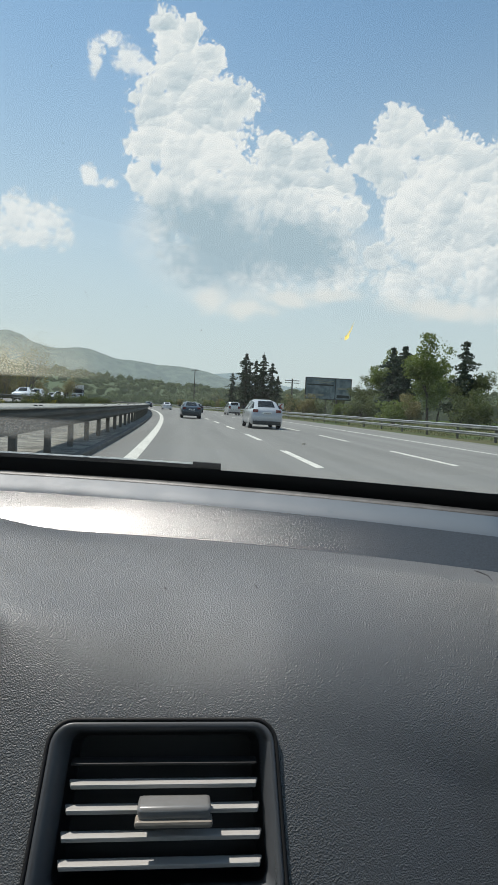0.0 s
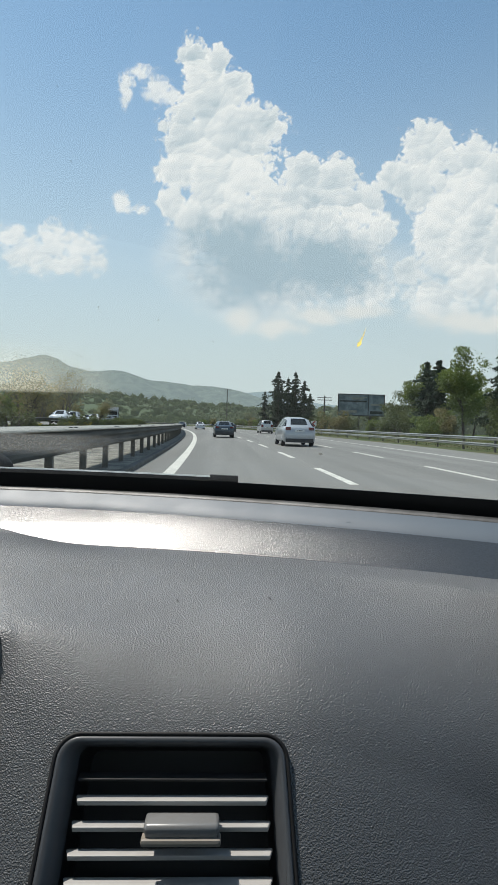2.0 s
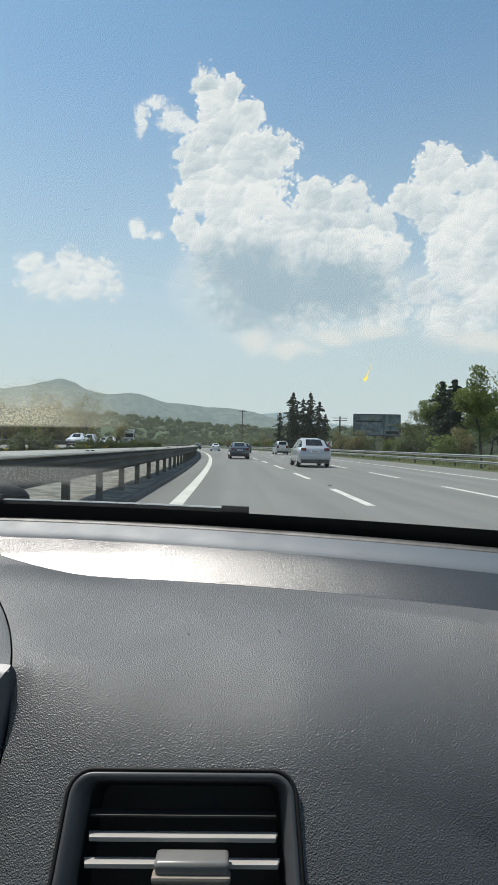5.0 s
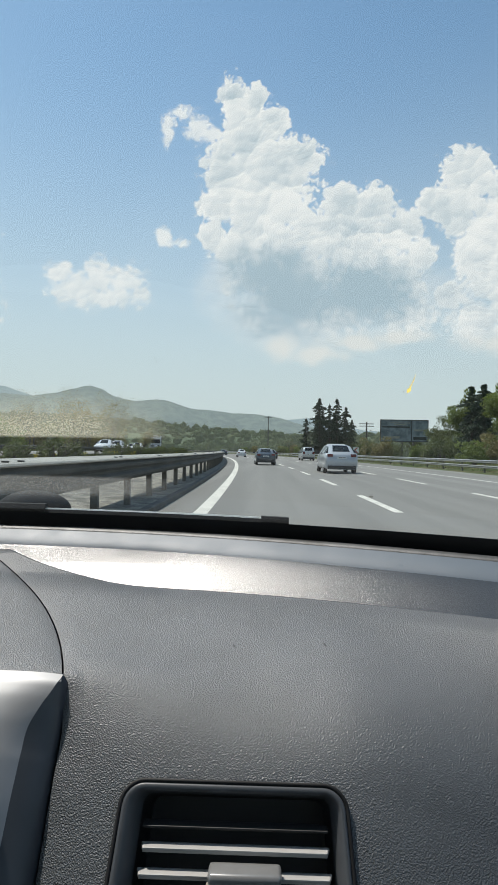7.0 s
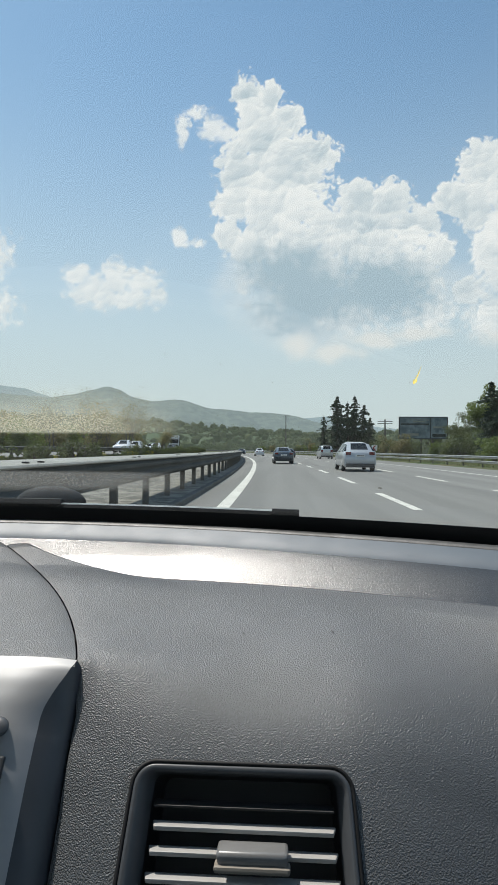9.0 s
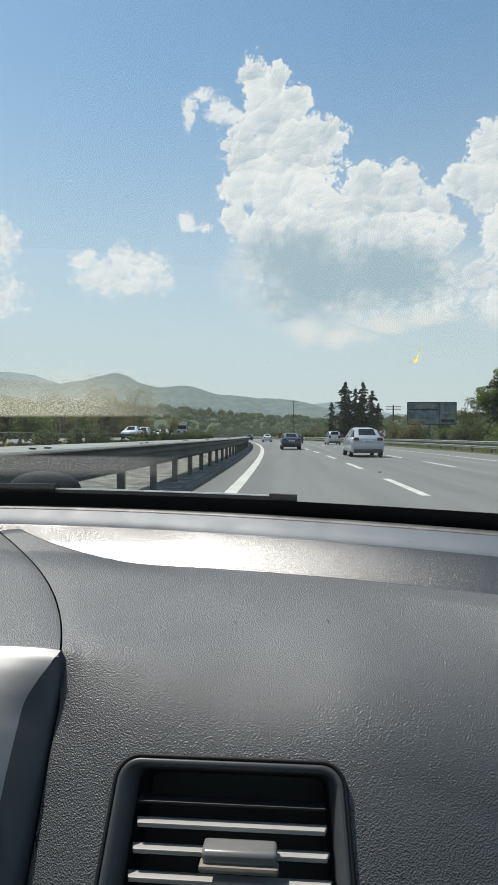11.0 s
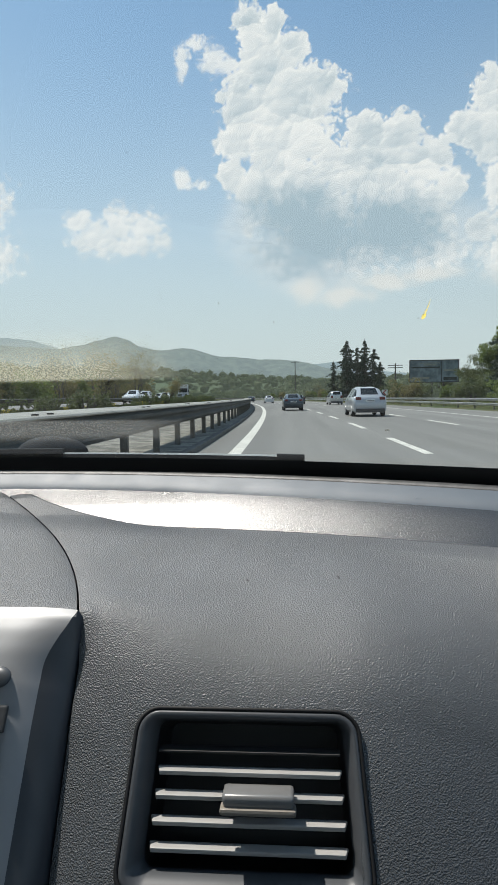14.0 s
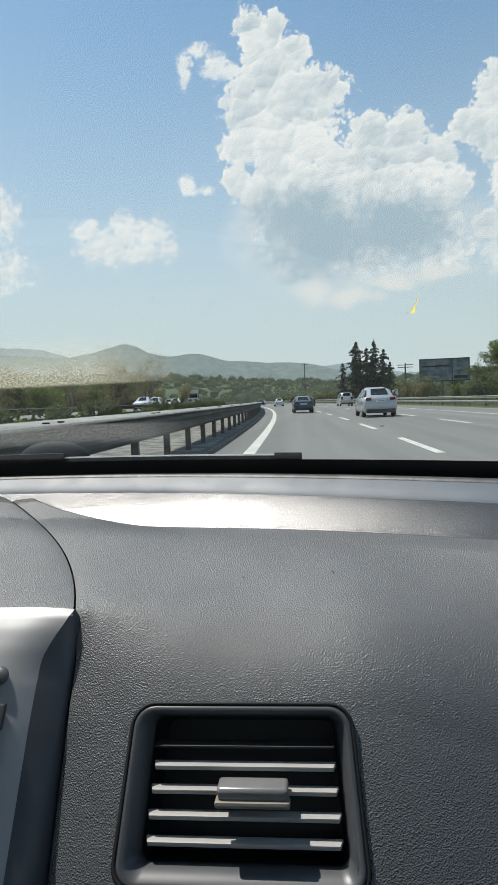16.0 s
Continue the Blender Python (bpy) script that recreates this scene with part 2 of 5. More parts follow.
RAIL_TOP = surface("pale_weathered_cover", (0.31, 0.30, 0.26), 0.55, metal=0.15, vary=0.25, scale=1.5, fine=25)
# dull steel, darkened in its colour for the shaded side of the barrier
STEEL_DULL = surface("shade_darkened_steel", (0.05, 0.052, 0.045), 0.75, metal=0.05, vary=0.4, scale=1.0, fine=20)
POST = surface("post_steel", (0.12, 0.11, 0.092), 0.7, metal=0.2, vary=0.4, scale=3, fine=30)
BARK = surface("bark", (0.09, 0.072, 0.055), 0.9, vary=0.4, scale=3, fine=30)
TWIG = surface("grey_twigs", (0.13, 0.115, 0.10), 0.9, vary=0.3, scale=2, fine=20)
CONIFER = surface("dark_needles", (0.03, 0.052, 0.034), 0.75, tint=(0.045, 0.062, 0.03), vary=0.4, scale=0.8, fine=6, random_by="island", leaf=0.12)
SPRING = surface("spring_leaves", (0.145, 0.18, 0.05), 0.65, tint=(0.10, 0.14, 0.045), vary=0.35, scale=0.6, fine=5, random_by="island", leaf=0.32)
OLIVE = surface("olive_leaves", (0.09, 0.11, 0.048), 0.7, tint=(0.125, 0.125, 0.062), vary=0.4, scale=0.5, fine=5, random_by="island", leaf=0.38)
DRY = surface("pale_spring_buds", (0.21, 0.18, 0.09), 0.8, tint=(0.13, 0.13, 0.05), vary=0.35, scale=0.5, fine=5, random_by="island", leaf=0.25)
BLOOM = surface("yellow_blossom", (0.45, 0.36, 0.03), 0.7, tint=(0.14, 0.16, 0.03), vary=0.3, scale=1.2, fine=6, random_by="island", leaf=0.2)
WOODS_HAZED = surface("far_woods", (0.05, 0.064, 0.034), 0.9, tint=(0.085, 0.092, 0.05), vary=0.4, scale=0.03, fine=0.3, random_by="island", leaf=0.25, spec=0.0)

# the haze of the air between is put into the far woods as a faint glow
WOODS_HAZED.node_tree.nodes["Principled BSDF"].inputs["Emission Color"].default_value = (0.075, 0.090, 0.075, 1)
WOODS_HAZED.node_tree.nodes["Principled BSDF"].inputs["Emission Strength"].default_value = 1.0

DASH = surface("grained_dash_plastic", (0.084, 0.090, 0.095), 0.52, tint=(0.075, 0.080, 0.084), vary=0.8, scale=14, fine=700, bump=0.72, bump_scale=1120, cells=True, distance=0.0009, spec=1.0)
BAND = surface("grained_band_plastic", (0.036, 0.045, 0.056), 0.23, tint=(0.033, 0.041, 0.051), vary=0.7, scale=20, fine=600, bump=0.32, bump_scale=1150, cells=True, distance=0.0005, spec=0.38)
# the lip's blue is the sky's reflection put into its colour
LIP = surface("smooth_lip_sky_tint", (0.055, 0.085, 0.12), 0.5, vary=0.03, scale=30, fine=300, bump=0.2, bump_scale=800, distance=0.0004)
STRIP = surface("grained_strip_plastic", (0.10, 0.103, 0.108), 0.45, vary=0.6, scale=30, fine=600, bump=0.4, bump_scale=900, cells=True, distance=0.0006)
SEAM = surface("black_seam", (0.006, 0.006, 0.007), 0.7, vary=0.2, scale=30, fine=300)
SATIN = surface("satin_grey_plastic", (0.315, 0.317, 0.321), 0.5, metal=0.3, vary=0.06, scale=12, fine=250)
RIM = surface("satin_rim_plastic", (0.072, 0.077, 0.084), 0.38, vary=0.08, scale=30, fine=300)
VANE = surface("grey_vane_plastic", (0.37, 0.36, 0.345), 0.5, vary=0.08, scale=40, fine=300)
KNOB = surface("silver_knob_plastic", (0.22, 0.22, 0.218), 0.32, metal=0.2, vary=0.08, scale=60, fine=400)
# the vane plastic again, with the top vane's shade put into the colour
VANE_DARK = surface("shaded_vane_plastic", (0.02, 0.02, 0.021), 0.6, vary=0.1, scale=40, fine=300)
WARM = surface("warm_grey_slider_lip", (0.25, 0.22, 0.185), 0.4, vary=0.1, scale=60, fine=400)
SIDE = surface("dark_stack_side_plastic", (0.044, 0.050, 0.060), 0.4, vary=0.1, scale=20, fine=300)
BLACK = surface("black_plastic", (0.009, 0.010, 0.011), 0.5, vary=0.2, scale=20, fine=200)
KEY = surface("dark_key_plastic", (0.05, 0.052, 0.055), 0.4, vary=0.1, scale=60, fine=400)
INK = surface("pale_key_lettering", (0.36, 0.36, 0.35), 0.6, vary=0.05, scale=60, fine=400)
CHROME = surface("chrome", (0.75, 0.74, 0.72), 0.12, metal=1.0, vary=0.05, scale=60, fine=400)
BLUE = surface("blue_knob_cap", (0.05, 0.08, 0.22), 0.3, vary=0.1, scale=60, fine=400)
RUBBER = surface("wiper_rubber", (0.010, 0.010, 0.011), 0.8, vary=0.2, scale=40, fine=300)
FRIT = surface("black_glass_border", (0.006, 0.007, 0.008), 0.6, vary=0.1, scale=30, fine=200)
WINDSCREEN = pane_material("windscreen_glass", (0.93, 0.97, 0.96), 2.2, 0.045)


def thin_dirt(name, color, pattern):
    """Dried dirt on glass, through which light shines; pattern(g, at) says how thick it lies."""
    m = bpy.data.materials.new(name)
    m.use_nodes = True
    g = Graph(m.node_tree)
    g.nodes.remove(g.nodes["Principled BSDF"])
    at = g.node("ShaderNodeTexCoord").outputs["Object"]
    glow, clear, mixer = g.node("ShaderNodeBsdfTranslucent"), g.node("ShaderNodeBsdfTransparent"), g.node("ShaderNodeMixShader")
    glow.inputs[0].default_value = (*color, 1)
    g.put(mixer.inputs[0], pattern(g, at))
    g.links.new(clear.outputs[0], mixer.inputs[1])
    g.links.new(glow.outputs[0], mixer.inputs[2])
    g.links.new(mixer.outputs[0], g.nodes["Material Output"].inputs[0])
    return m


def dust_band(low, high, fade_low, fade_high, right, left, thin, thick):
    """A dusty band that the wiper's stroke left, speckled with dried drops: sharp at one edge and thinning out at the other."""
    def pattern(g, at):
        split = g.node("ShaderNodeSeparateXYZ")
        g.put(split.inputs[0], at)
        x, y, z = split.outputs
        wavy = g.math("ADD", z, g.math("MULTIPLY", g.math("SUBTRACT", g.noise(at, 14.0, 4.0), 0.5), 0.014))
        band = g.math("MULTIPLY", g.steps(z, EYE + low, EYE + high), g.steps(wavy, EYE + fade_low, EYE + fade_high))
        ragged = g.math("ADD", x, g.math("MULTIPLY", g.math("SUBTRACT", g.noise(at, 30.0, 4.0), 0.5), 0.06))
        band = g.math("MULTIPLY", band, g.steps(ragged, right, left))
        drops = g.steps(g.noise(at, 560.0, 3.0, 0.65), 0.42, 0.66)
        return g.math("MULTIPLY", band, g.math("MULTIPLY_ADD", drops, thick - thin, thin))
    return pattern


DUST = thin_dirt("straw_coloured_dust", (0.62, 0.60, 0.47), dust_band(0.0225, 0.0265, 0.080, 0.034, -0.045, -0.19, 0.3, 0.62))
GREY_DUST = thin_dirt("grey_speckled_dust", (0.19, 0.19, 0.18), dust_band(-0.0185, -0.0225, -0.047, -0.035, -0.055, -0.15, 0.42, 0.78))
MARK = thin_dirt("dried_insect_mark", (0.16, 0.15, 0.12), lambda g, at: g.steps(g.noise(at, 500.0, 2.0), 0.25, 0.6, 0.2, 0.7))
SPLAT = thin_dirt("yellow_insect_smear", (0.95, 0.72, 0.12), lambda g, at: g.steps(g.noise(at, 650.0, 3.0), 0.33, 0.55, 0.1, 0.95))
LINING = surface("grey_lining", (0.22, 0.215, 0.2), 0.9, vary=0.1, scale=10, fine=200)

WHITE_CAR = surface("white_car_paint", (0.58, 0.59, 0.6), 0.3, vary=0.04, scale=1, fine=40, coat=0.8)
PALE_CAR = surface("pale_silver_car_paint", (0.40, 0.42, 0.44), 0.3, metal=0.25, vary=0.05, scale=1, fine=40, coat=0.8)
DARK_CAR = surface("dark_blue_grey_car_paint", (0.035, 0.048, 0.06), 0.3, metal=0.3, vary=0.06, scale=1, fine=40, coat=0.8)
SILVER_CAR = surface("silver_car_paint", (0.50, 0.52, 0.53), 0.32, metal=0.4, vary=0.05, scale=1, fine=40, coat=0.7)
CAR_GLASS = surface("tinted_car_glass", (0.012, 0.016, 0.018), 0.08, vary=0.1, scale=1, fine=20, spec=0.2)
CAR_TRIM = surface("dark_bumper_plastic", (0.03, 0.031, 0.032), 0.6, vary=0.1, scale=2, fine=40)
TAIL = surface("red_tail_lamp", (0.13, 0.012, 0.012), 0.15, vary=0.2, scale=8, fine=60)
# dark colour of the shadow specks and the hair on the dashboard
SHADOW_SPECK_HAIR = surface("dark_shadow_speck_hair", (0.07, 0.07, 0.073), 0.9, vary=0.2, scale=300, fine=900)
HEAD = surface("clear_head_lamp", (0.8, 0.8, 0.8), 0.1, vary=0.1, scale=8, fine=60)
TYRE = surface("tyre_rubber", (0.018, 0.018, 0.018), 0.8, vary=0.2, scale=6, fine=60)
ALLOY = surface("wheel_alloy", (0.45, 0.45, 0.45), 0.35, metal=0.8, vary=0.1, scale=6, fine=60)
BOARD_BACK = surface("billboard_back", (0.09, 0.12, 0.135), 0.6, tint=(0.22, 0.26, 0.28), vary=0.3, scale=0.6, fine=2.5)
SIGN_WHITE = surface("white_sign", (0.75, 0.75, 0.72), 0.5, vary=0.06, scale=3, fine=40)
SIGN_RED = surface("red_sign", (0.35, 0.025, 0.02), 0.5, vary=0.08, scale=3, fine=40)
SIGN_BLACK = surface("black_sign", (0.02, 0.02, 0.02), 0.5, vary=0.08, scale=3, fine=40)
CANVAS = surface("white_truck_canvas", (0.62, 0.63, 0.62), 0.6, vary=0.1, scale=0.6, fine=10)
ROOFING = surface("pale_greenhouse_film", (0.75, 0.77, 0.78), 0.4, vary=0.1, scale=0.1, fine=2)


# the car stands with its nose a little up
CAR = Matrix.Translation((0, 0, EYE)) @ pose(0, 0, 0, 0.4) @ Matrix.Translation((0, 0, -EYE))


# ---- building helpers ----
def mesh_of(name, verts, faces, material, smooth=False):
    me = bpy.data.meshes.new(name)
    me.from_pydata([tuple(v) for v in verts], [], [tuple(f) for f in faces])
    me.materials.append(material)
    if smooth:
        me.polygons.foreach_set("use_smooth", [True] * len(me.polygons))
    me.update()
    return me


def part(name, data, parent, label="", material=None, smooth=False):
    """Links a mesh, or a bmesh with a material, as one object under a thing or a part."""
    if isinstance(data, bmesh.types.BMesh):
        bm, data = data, bpy.data.meshes.new(name)
        bmesh.ops.recalc_face_normals(bm, faces=bm.faces)
        bm.to_mesh(data)
        bm.free()
        data.materials.append(material)
        if smooth:
            data.polygons.foreach_set("use_smooth", [True] * len(data.polygons))
    ob = new(name, data)
    ob.parent = parent
    return tagged(ob, label)


def thing(name, label, category, m=None, group="", kind=""):
    ob = tagged(new(name), label, category, group, kind)
    ob.empty_display_size = 0.1
    if m is not None:
        ob.matrix_basis = m
    return ob


def add_box(bm, lo, hi, bevel=0.0, m=None):
    size, mid = Vector(hi) - Vector(lo), (Vector(hi) + Vector(lo)) / 2
    made = bmesh.ops.create_cube(bm, size=1.0, matrix=(m or Matrix()) @ Matrix.Translation(mid) @ Matrix.Diagonal((*size, 1)))
    if bevel:
        edges = list({e for v in made["verts"] for e in v.link_edges})
        bmesh.ops.bevel(bm, geom=edges, offset=bevel, segments=2, affect="EDGES", profile=0.6)
    return bm


def box(lo, hi, bevel=0.0, m=None):
    return add_box(bmesh.new(), lo, hi, bevel, m)


def tube(points, radii, sides=6):
    """Vertices and faces of a tapered tube along points."""
    verts, faces = [], []
    for i, p in enumerate(points):
        a, b = points[max(i - 1, 0)], points[min(i + 1, len(points) - 1)]
        along = (Vector(b) - Vector(a)).normalized()
        side = along.orthogonal().normalized()
        up = along.cross(side)
        for k in range(sides):
            w = 2 * math.pi * k / sides
            verts.append(Vector(p) + (side * math.cos(w) + up * math.sin(w)) * radii[i])
    for i in range(len(points) - 1):
        for k in range(sides):
            l = (k + 1) % sides
            faces.append((i * sides + k, i * sides + l, (i + 1) * sides + l, (i + 1) * sides + k))
    return verts, faces


def joined(pieces):
    verts, faces = [], []
    for v, f in pieces:
        n = len(verts)
        verts += v
        faces += [tuple(i + n for i in face) for face in f]
    return verts, faces


def grid_faces(rows, columns, keep=lambda i, j: True):
    return [(i * columns + j, i * columns + j + 1, (i + 1) * columns + j + 1, (i + 1) * columns + j)
            for i in range(rows - 1) for j in range(columns - 1) if keep(i, j)]


# ---- the road's line: straight beside the camera, then a long bend to the left ----
BEND, BEND_END = 1000.0, 330.0


def on_road(s, side, z=0.0):
    """The place s metres along the road and side metres to the right of the camera's line."""
    turn = min(max(s, 0.0), BEND_END) / BEND
    x, y = -BEND * (1 - math.cos(turn)), BEND * math.sin(turn)
    if s < 0:
        y = s
    elif s > BEND_END:
        x, y = x - math.sin(turn) * (s - BEND_END), y + math.cos(turn) * (s - BEND_END)
    return Vector((x + side * math.cos(turn), y + side * math.sin(turn), z))


def heading(s):
    return math.degrees(min(max(s, 0.0), BEND_END) / BEND)


def ribbon(profile, start, end, step=6.0):
    """A strip along the road; profile: (side, z) from left to right."""
    stations = np.arange(start, end + step, step)
    verts = [on_road(s, side, z) for s in stations for side, z in profile]
    return verts, grid_faces(len(stations), len(profile))


def rail_run(profile, start, end, step=4.0):
    """A closed section along the road."""
    stations = np.arange(start, end + step, step)
    n = len(profile)
    verts = [on_road(s, side, z) for s in stations for side, z in profile]
    faces = [(i * n + j, i * n + (j + 1) % n, (i + 1) * n + (j + 1) % n, (i + 1) * n + j) for i in range(len(stations) - 1) for j in range(n)]
    return verts, faces


# ---- ground and roads ----
ground = tagged(new("ground", mesh_of("ground", [(-4300, -1500, -0.08), (4300, -1500, -0.08), (4300, 4600, -0.08), (-4300, 4600, -0.08)], [(0, 1, 2, 3)], FIELD)),
                "flat green and straw-coloured open fields", "ground", kind="structure")
road = tagged(new("road", mesh_of("road", *ribbon([(-2.05, 0.0), (14.2, 0.0)], -60, 900), ASPHALT)),
              "three-lane motorway of worn pale grey asphalt", "road", kind="structure")
verge_right = tagged(new("verge_right", mesh_of("verge_right", *ribbon([(14.2, -0.01), (15.2, 0.02), (17.5, 0.05), (22, 0.25), (34, 0.5), (40, -0.1)], -60, 700), GRASS)),
                     "rough grass verge beside the motorway", "verge", kind="structure")
median = tagged(new("median", mesh_of("median", *ribbon([(-6.9, 0.34), (-4.6, 0.2), (-2.2, 0.1)], -60, 700), GRAVEL)),
                "pale gravel strip under the central barrier", "median", kind="structure")
bank = tagged(new("grass_bank", mesh_of("grass_bank", *ribbon([(-28, 0.72), (-24.6, 0.74), (-12.2, 0.72), (-10.5, 0.7), (-7, 0.45), (-6.8, 0.3)], -60, 700), GRASS)),
              "grassy bank between the two carriageways", "bank", kind="structure")
far_road = tagged(new("road_opposite", mesh_of("road_opposite", *ribbon([(-24.4, 0.79), (-12.6, 0.79)], -60, 700), ASPHALT)),
                  "opposite carriageway of grey asphalt", "road", kind="structure")
kerb = tagged(new("kerb", mesh_of("kerb", *rail_run([(-2.05, -0.02), (-2.05, 0.11), (-2.08, 0.13), (-2.2, 0.13), (-2.2, -0.02)], -60, 500), KERB)),
              "low dark kerb along the central strip", "kerb", kind="structure")
for name, a, b in (("lane_line", -1.30, -1.02), ("edge_line", 10.42, 10.6)):
    line = part(name, mesh_of(name, *ribbon([(a, 0.006), (b, 0.006)], -60, 700, 3.0), PAINT), road, "solid white painted line")
for side, first in ((2.84, 2.6), (6.7, 4.4)):
    for k in range(34):
        s = first + k * 9.8
        v, f = ribbon([(side - 0.1, 0.006), (side + 0.1, 0.006)], s, s + 3.2, 1.6)
        part("lane_dash", mesh_of("lane_dash", v, f, PAINT), road)

# ---- barriers ----
def w_beam(side, z, deep, facing, high=0.31):
    """The section of a corrugated beam whose face looks to the side `facing`."""
    outline = [(0, 0), (0.3, 0.02), (1, 0.08), (1, 0.14), (0.25, 0.2), (0.25, 0.24), (1, 0.30), (1, 0.36), (0.3, 0.42), (0, 0.44)]
    h = high / 0.44
    face = [(side + facing * deep * a, z + b * h) for a, b in outline]
    back = [(x - facing * 0.006, y) for x, y in reversed(face)]
    return face + back


def central_barrier():
    t = thing("guard_rail", "steel central barrier with a broad top and stubby posts", "guard rail")
    part("rail", mesh_of("rail", *rail_run(w_beam(-2.52, 0.64, 0.09, 1, 0.385), -12, 420, 3.0), STEEL_DULL), t, "corrugated dull steel beam with shade put into its dark colour")
    part("rail", mesh_of("rail", *rail_run(w_beam(-3.08, 0.64, 0.09, -1, 0.385), -12, 420, 3.0), STEEL_DULL), t, "corrugated dull steel beam with shade put into its dark colour")
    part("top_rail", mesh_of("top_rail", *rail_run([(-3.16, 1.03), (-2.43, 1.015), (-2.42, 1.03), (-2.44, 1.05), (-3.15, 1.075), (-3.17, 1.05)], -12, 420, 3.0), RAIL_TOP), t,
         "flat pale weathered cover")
    bolt = mesh_box("bolt", (-0.03, -0.03, 0.0), (0.03, 0.03, 0.022), 0.006, SEAM)
    for k in range(26):
        s = 1.6 + 4.7 * k
        turn = pose(0, 0, 0, 0, 1.7, heading(s))
        for off in (-0.2, 0.2):
            part("bolt", bolt, t).matrix_basis = Matrix.Translation(on_road(s + off, -2.62, 1.052)) @ turn
    post = mesh_box("post", (-0.06, -0.05, 0.0), (0.06, 0.05, 1.0), 0.008, POST)
    for k in range(70):
        s = -7 + 2.35 * k
        ob = part("post", post, t)
        ob.matrix_basis = Matrix.Translation(on_road(s, -2.62, 0.0)) @ pose(0, 0, 0, 0, 0, heading(s))


def mesh_box(name, lo, hi, bevel, material):
    bm = box(lo, hi, bevel)
    me = bpy.data.meshes.new(name)
    bm.to_mesh(me)
    bm.free()
    me.materials.append(material)
    return me


def side_barrier(side, base, label, rails, steel, until, spacing, facing):
    t = thing("guard_rail", label, "guard rail")
    for z in rails:
        part("rail", mesh_of("rail", *rail_run(w_beam(side, base + z, 0.08, facing, 0.2), -12, until, 4.0), steel), t)
    post = mesh_box("post", (-0.05, -0.06, -0.2), (0.05, 0.06, max(rails) + 0.2), 0.008, POST)
    for k in range(int((min(until, 260) + 8) / spacing)):
        s = -8 + spacing * k
        ob = part("post", post, t)
        ob.matrix_basis = Matrix.Translation(on_road(s, side - facing * 0.07, base)) @ pose(0, 0, 0, 0, 0, heading(s))


central_barrier()
side_barrier(15.3, 0.0, "pale galvanised two-beam roadside guard rail", (0.30, 0.66), STEEL, 600, 4.0, -1)
side_barrier(-12.3, 0.7, "dull steel guard rail of the opposite carriageway", (0.42,), STEEL_DULL, 420, 4.0, 1)


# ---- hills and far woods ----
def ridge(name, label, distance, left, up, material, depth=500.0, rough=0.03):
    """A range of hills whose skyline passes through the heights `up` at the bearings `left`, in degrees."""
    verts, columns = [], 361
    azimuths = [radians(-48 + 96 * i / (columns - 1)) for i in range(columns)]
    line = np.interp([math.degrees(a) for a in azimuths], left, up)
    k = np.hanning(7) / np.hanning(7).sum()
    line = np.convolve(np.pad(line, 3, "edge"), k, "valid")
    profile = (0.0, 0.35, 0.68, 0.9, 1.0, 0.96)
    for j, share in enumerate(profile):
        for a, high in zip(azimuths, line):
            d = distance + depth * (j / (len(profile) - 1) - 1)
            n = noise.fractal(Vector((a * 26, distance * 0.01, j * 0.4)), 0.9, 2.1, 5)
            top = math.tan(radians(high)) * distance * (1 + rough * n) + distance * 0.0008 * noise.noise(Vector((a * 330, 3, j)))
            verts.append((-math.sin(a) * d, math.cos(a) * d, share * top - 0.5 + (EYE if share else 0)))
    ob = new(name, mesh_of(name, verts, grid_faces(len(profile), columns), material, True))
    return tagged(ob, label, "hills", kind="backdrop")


# the third colour of each is haze, given off by the slopes
HILL_FAR = haze_glow_material("haze_glow_blue_hills", (0.02, 0.03, 0.03), (0.03, 0.035, 0.035), (0.335, 0.415, 0.445), 0.004)
HILL_MID = haze_glow_material("haze_glow_green_hills", (0.05, 0.062, 0.042), (0.004, 0.007, 0.006), (0.250, 0.304, 0.316), 0.03)
HILL_NEAR = haze_glow_material("haze_glow_green_foothills", (0.035, 0.05, 0.022), (0.05, 0.058, 0.028), (0.13, 0.158, 0.132), 0.02)
FOOT_LEFT, FOOT_UP = (-48, -30, -16, -2, 6, 14, 30, 48), (1.2, 1.7, 1.5, 1.2, 1.7, 2.2, 2.4, 2.0)
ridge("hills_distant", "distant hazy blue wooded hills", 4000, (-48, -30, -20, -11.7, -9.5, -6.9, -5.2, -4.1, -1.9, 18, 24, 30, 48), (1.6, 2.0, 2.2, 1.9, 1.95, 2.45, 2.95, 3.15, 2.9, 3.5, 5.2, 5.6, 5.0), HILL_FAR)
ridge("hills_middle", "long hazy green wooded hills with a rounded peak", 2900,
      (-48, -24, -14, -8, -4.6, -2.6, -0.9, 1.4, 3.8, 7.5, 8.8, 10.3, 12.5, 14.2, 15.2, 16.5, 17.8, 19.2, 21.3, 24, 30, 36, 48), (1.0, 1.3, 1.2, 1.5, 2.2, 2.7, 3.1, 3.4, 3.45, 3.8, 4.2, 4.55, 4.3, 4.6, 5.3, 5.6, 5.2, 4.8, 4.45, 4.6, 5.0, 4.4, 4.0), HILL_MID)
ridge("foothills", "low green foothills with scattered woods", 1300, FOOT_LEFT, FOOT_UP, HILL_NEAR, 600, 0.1)


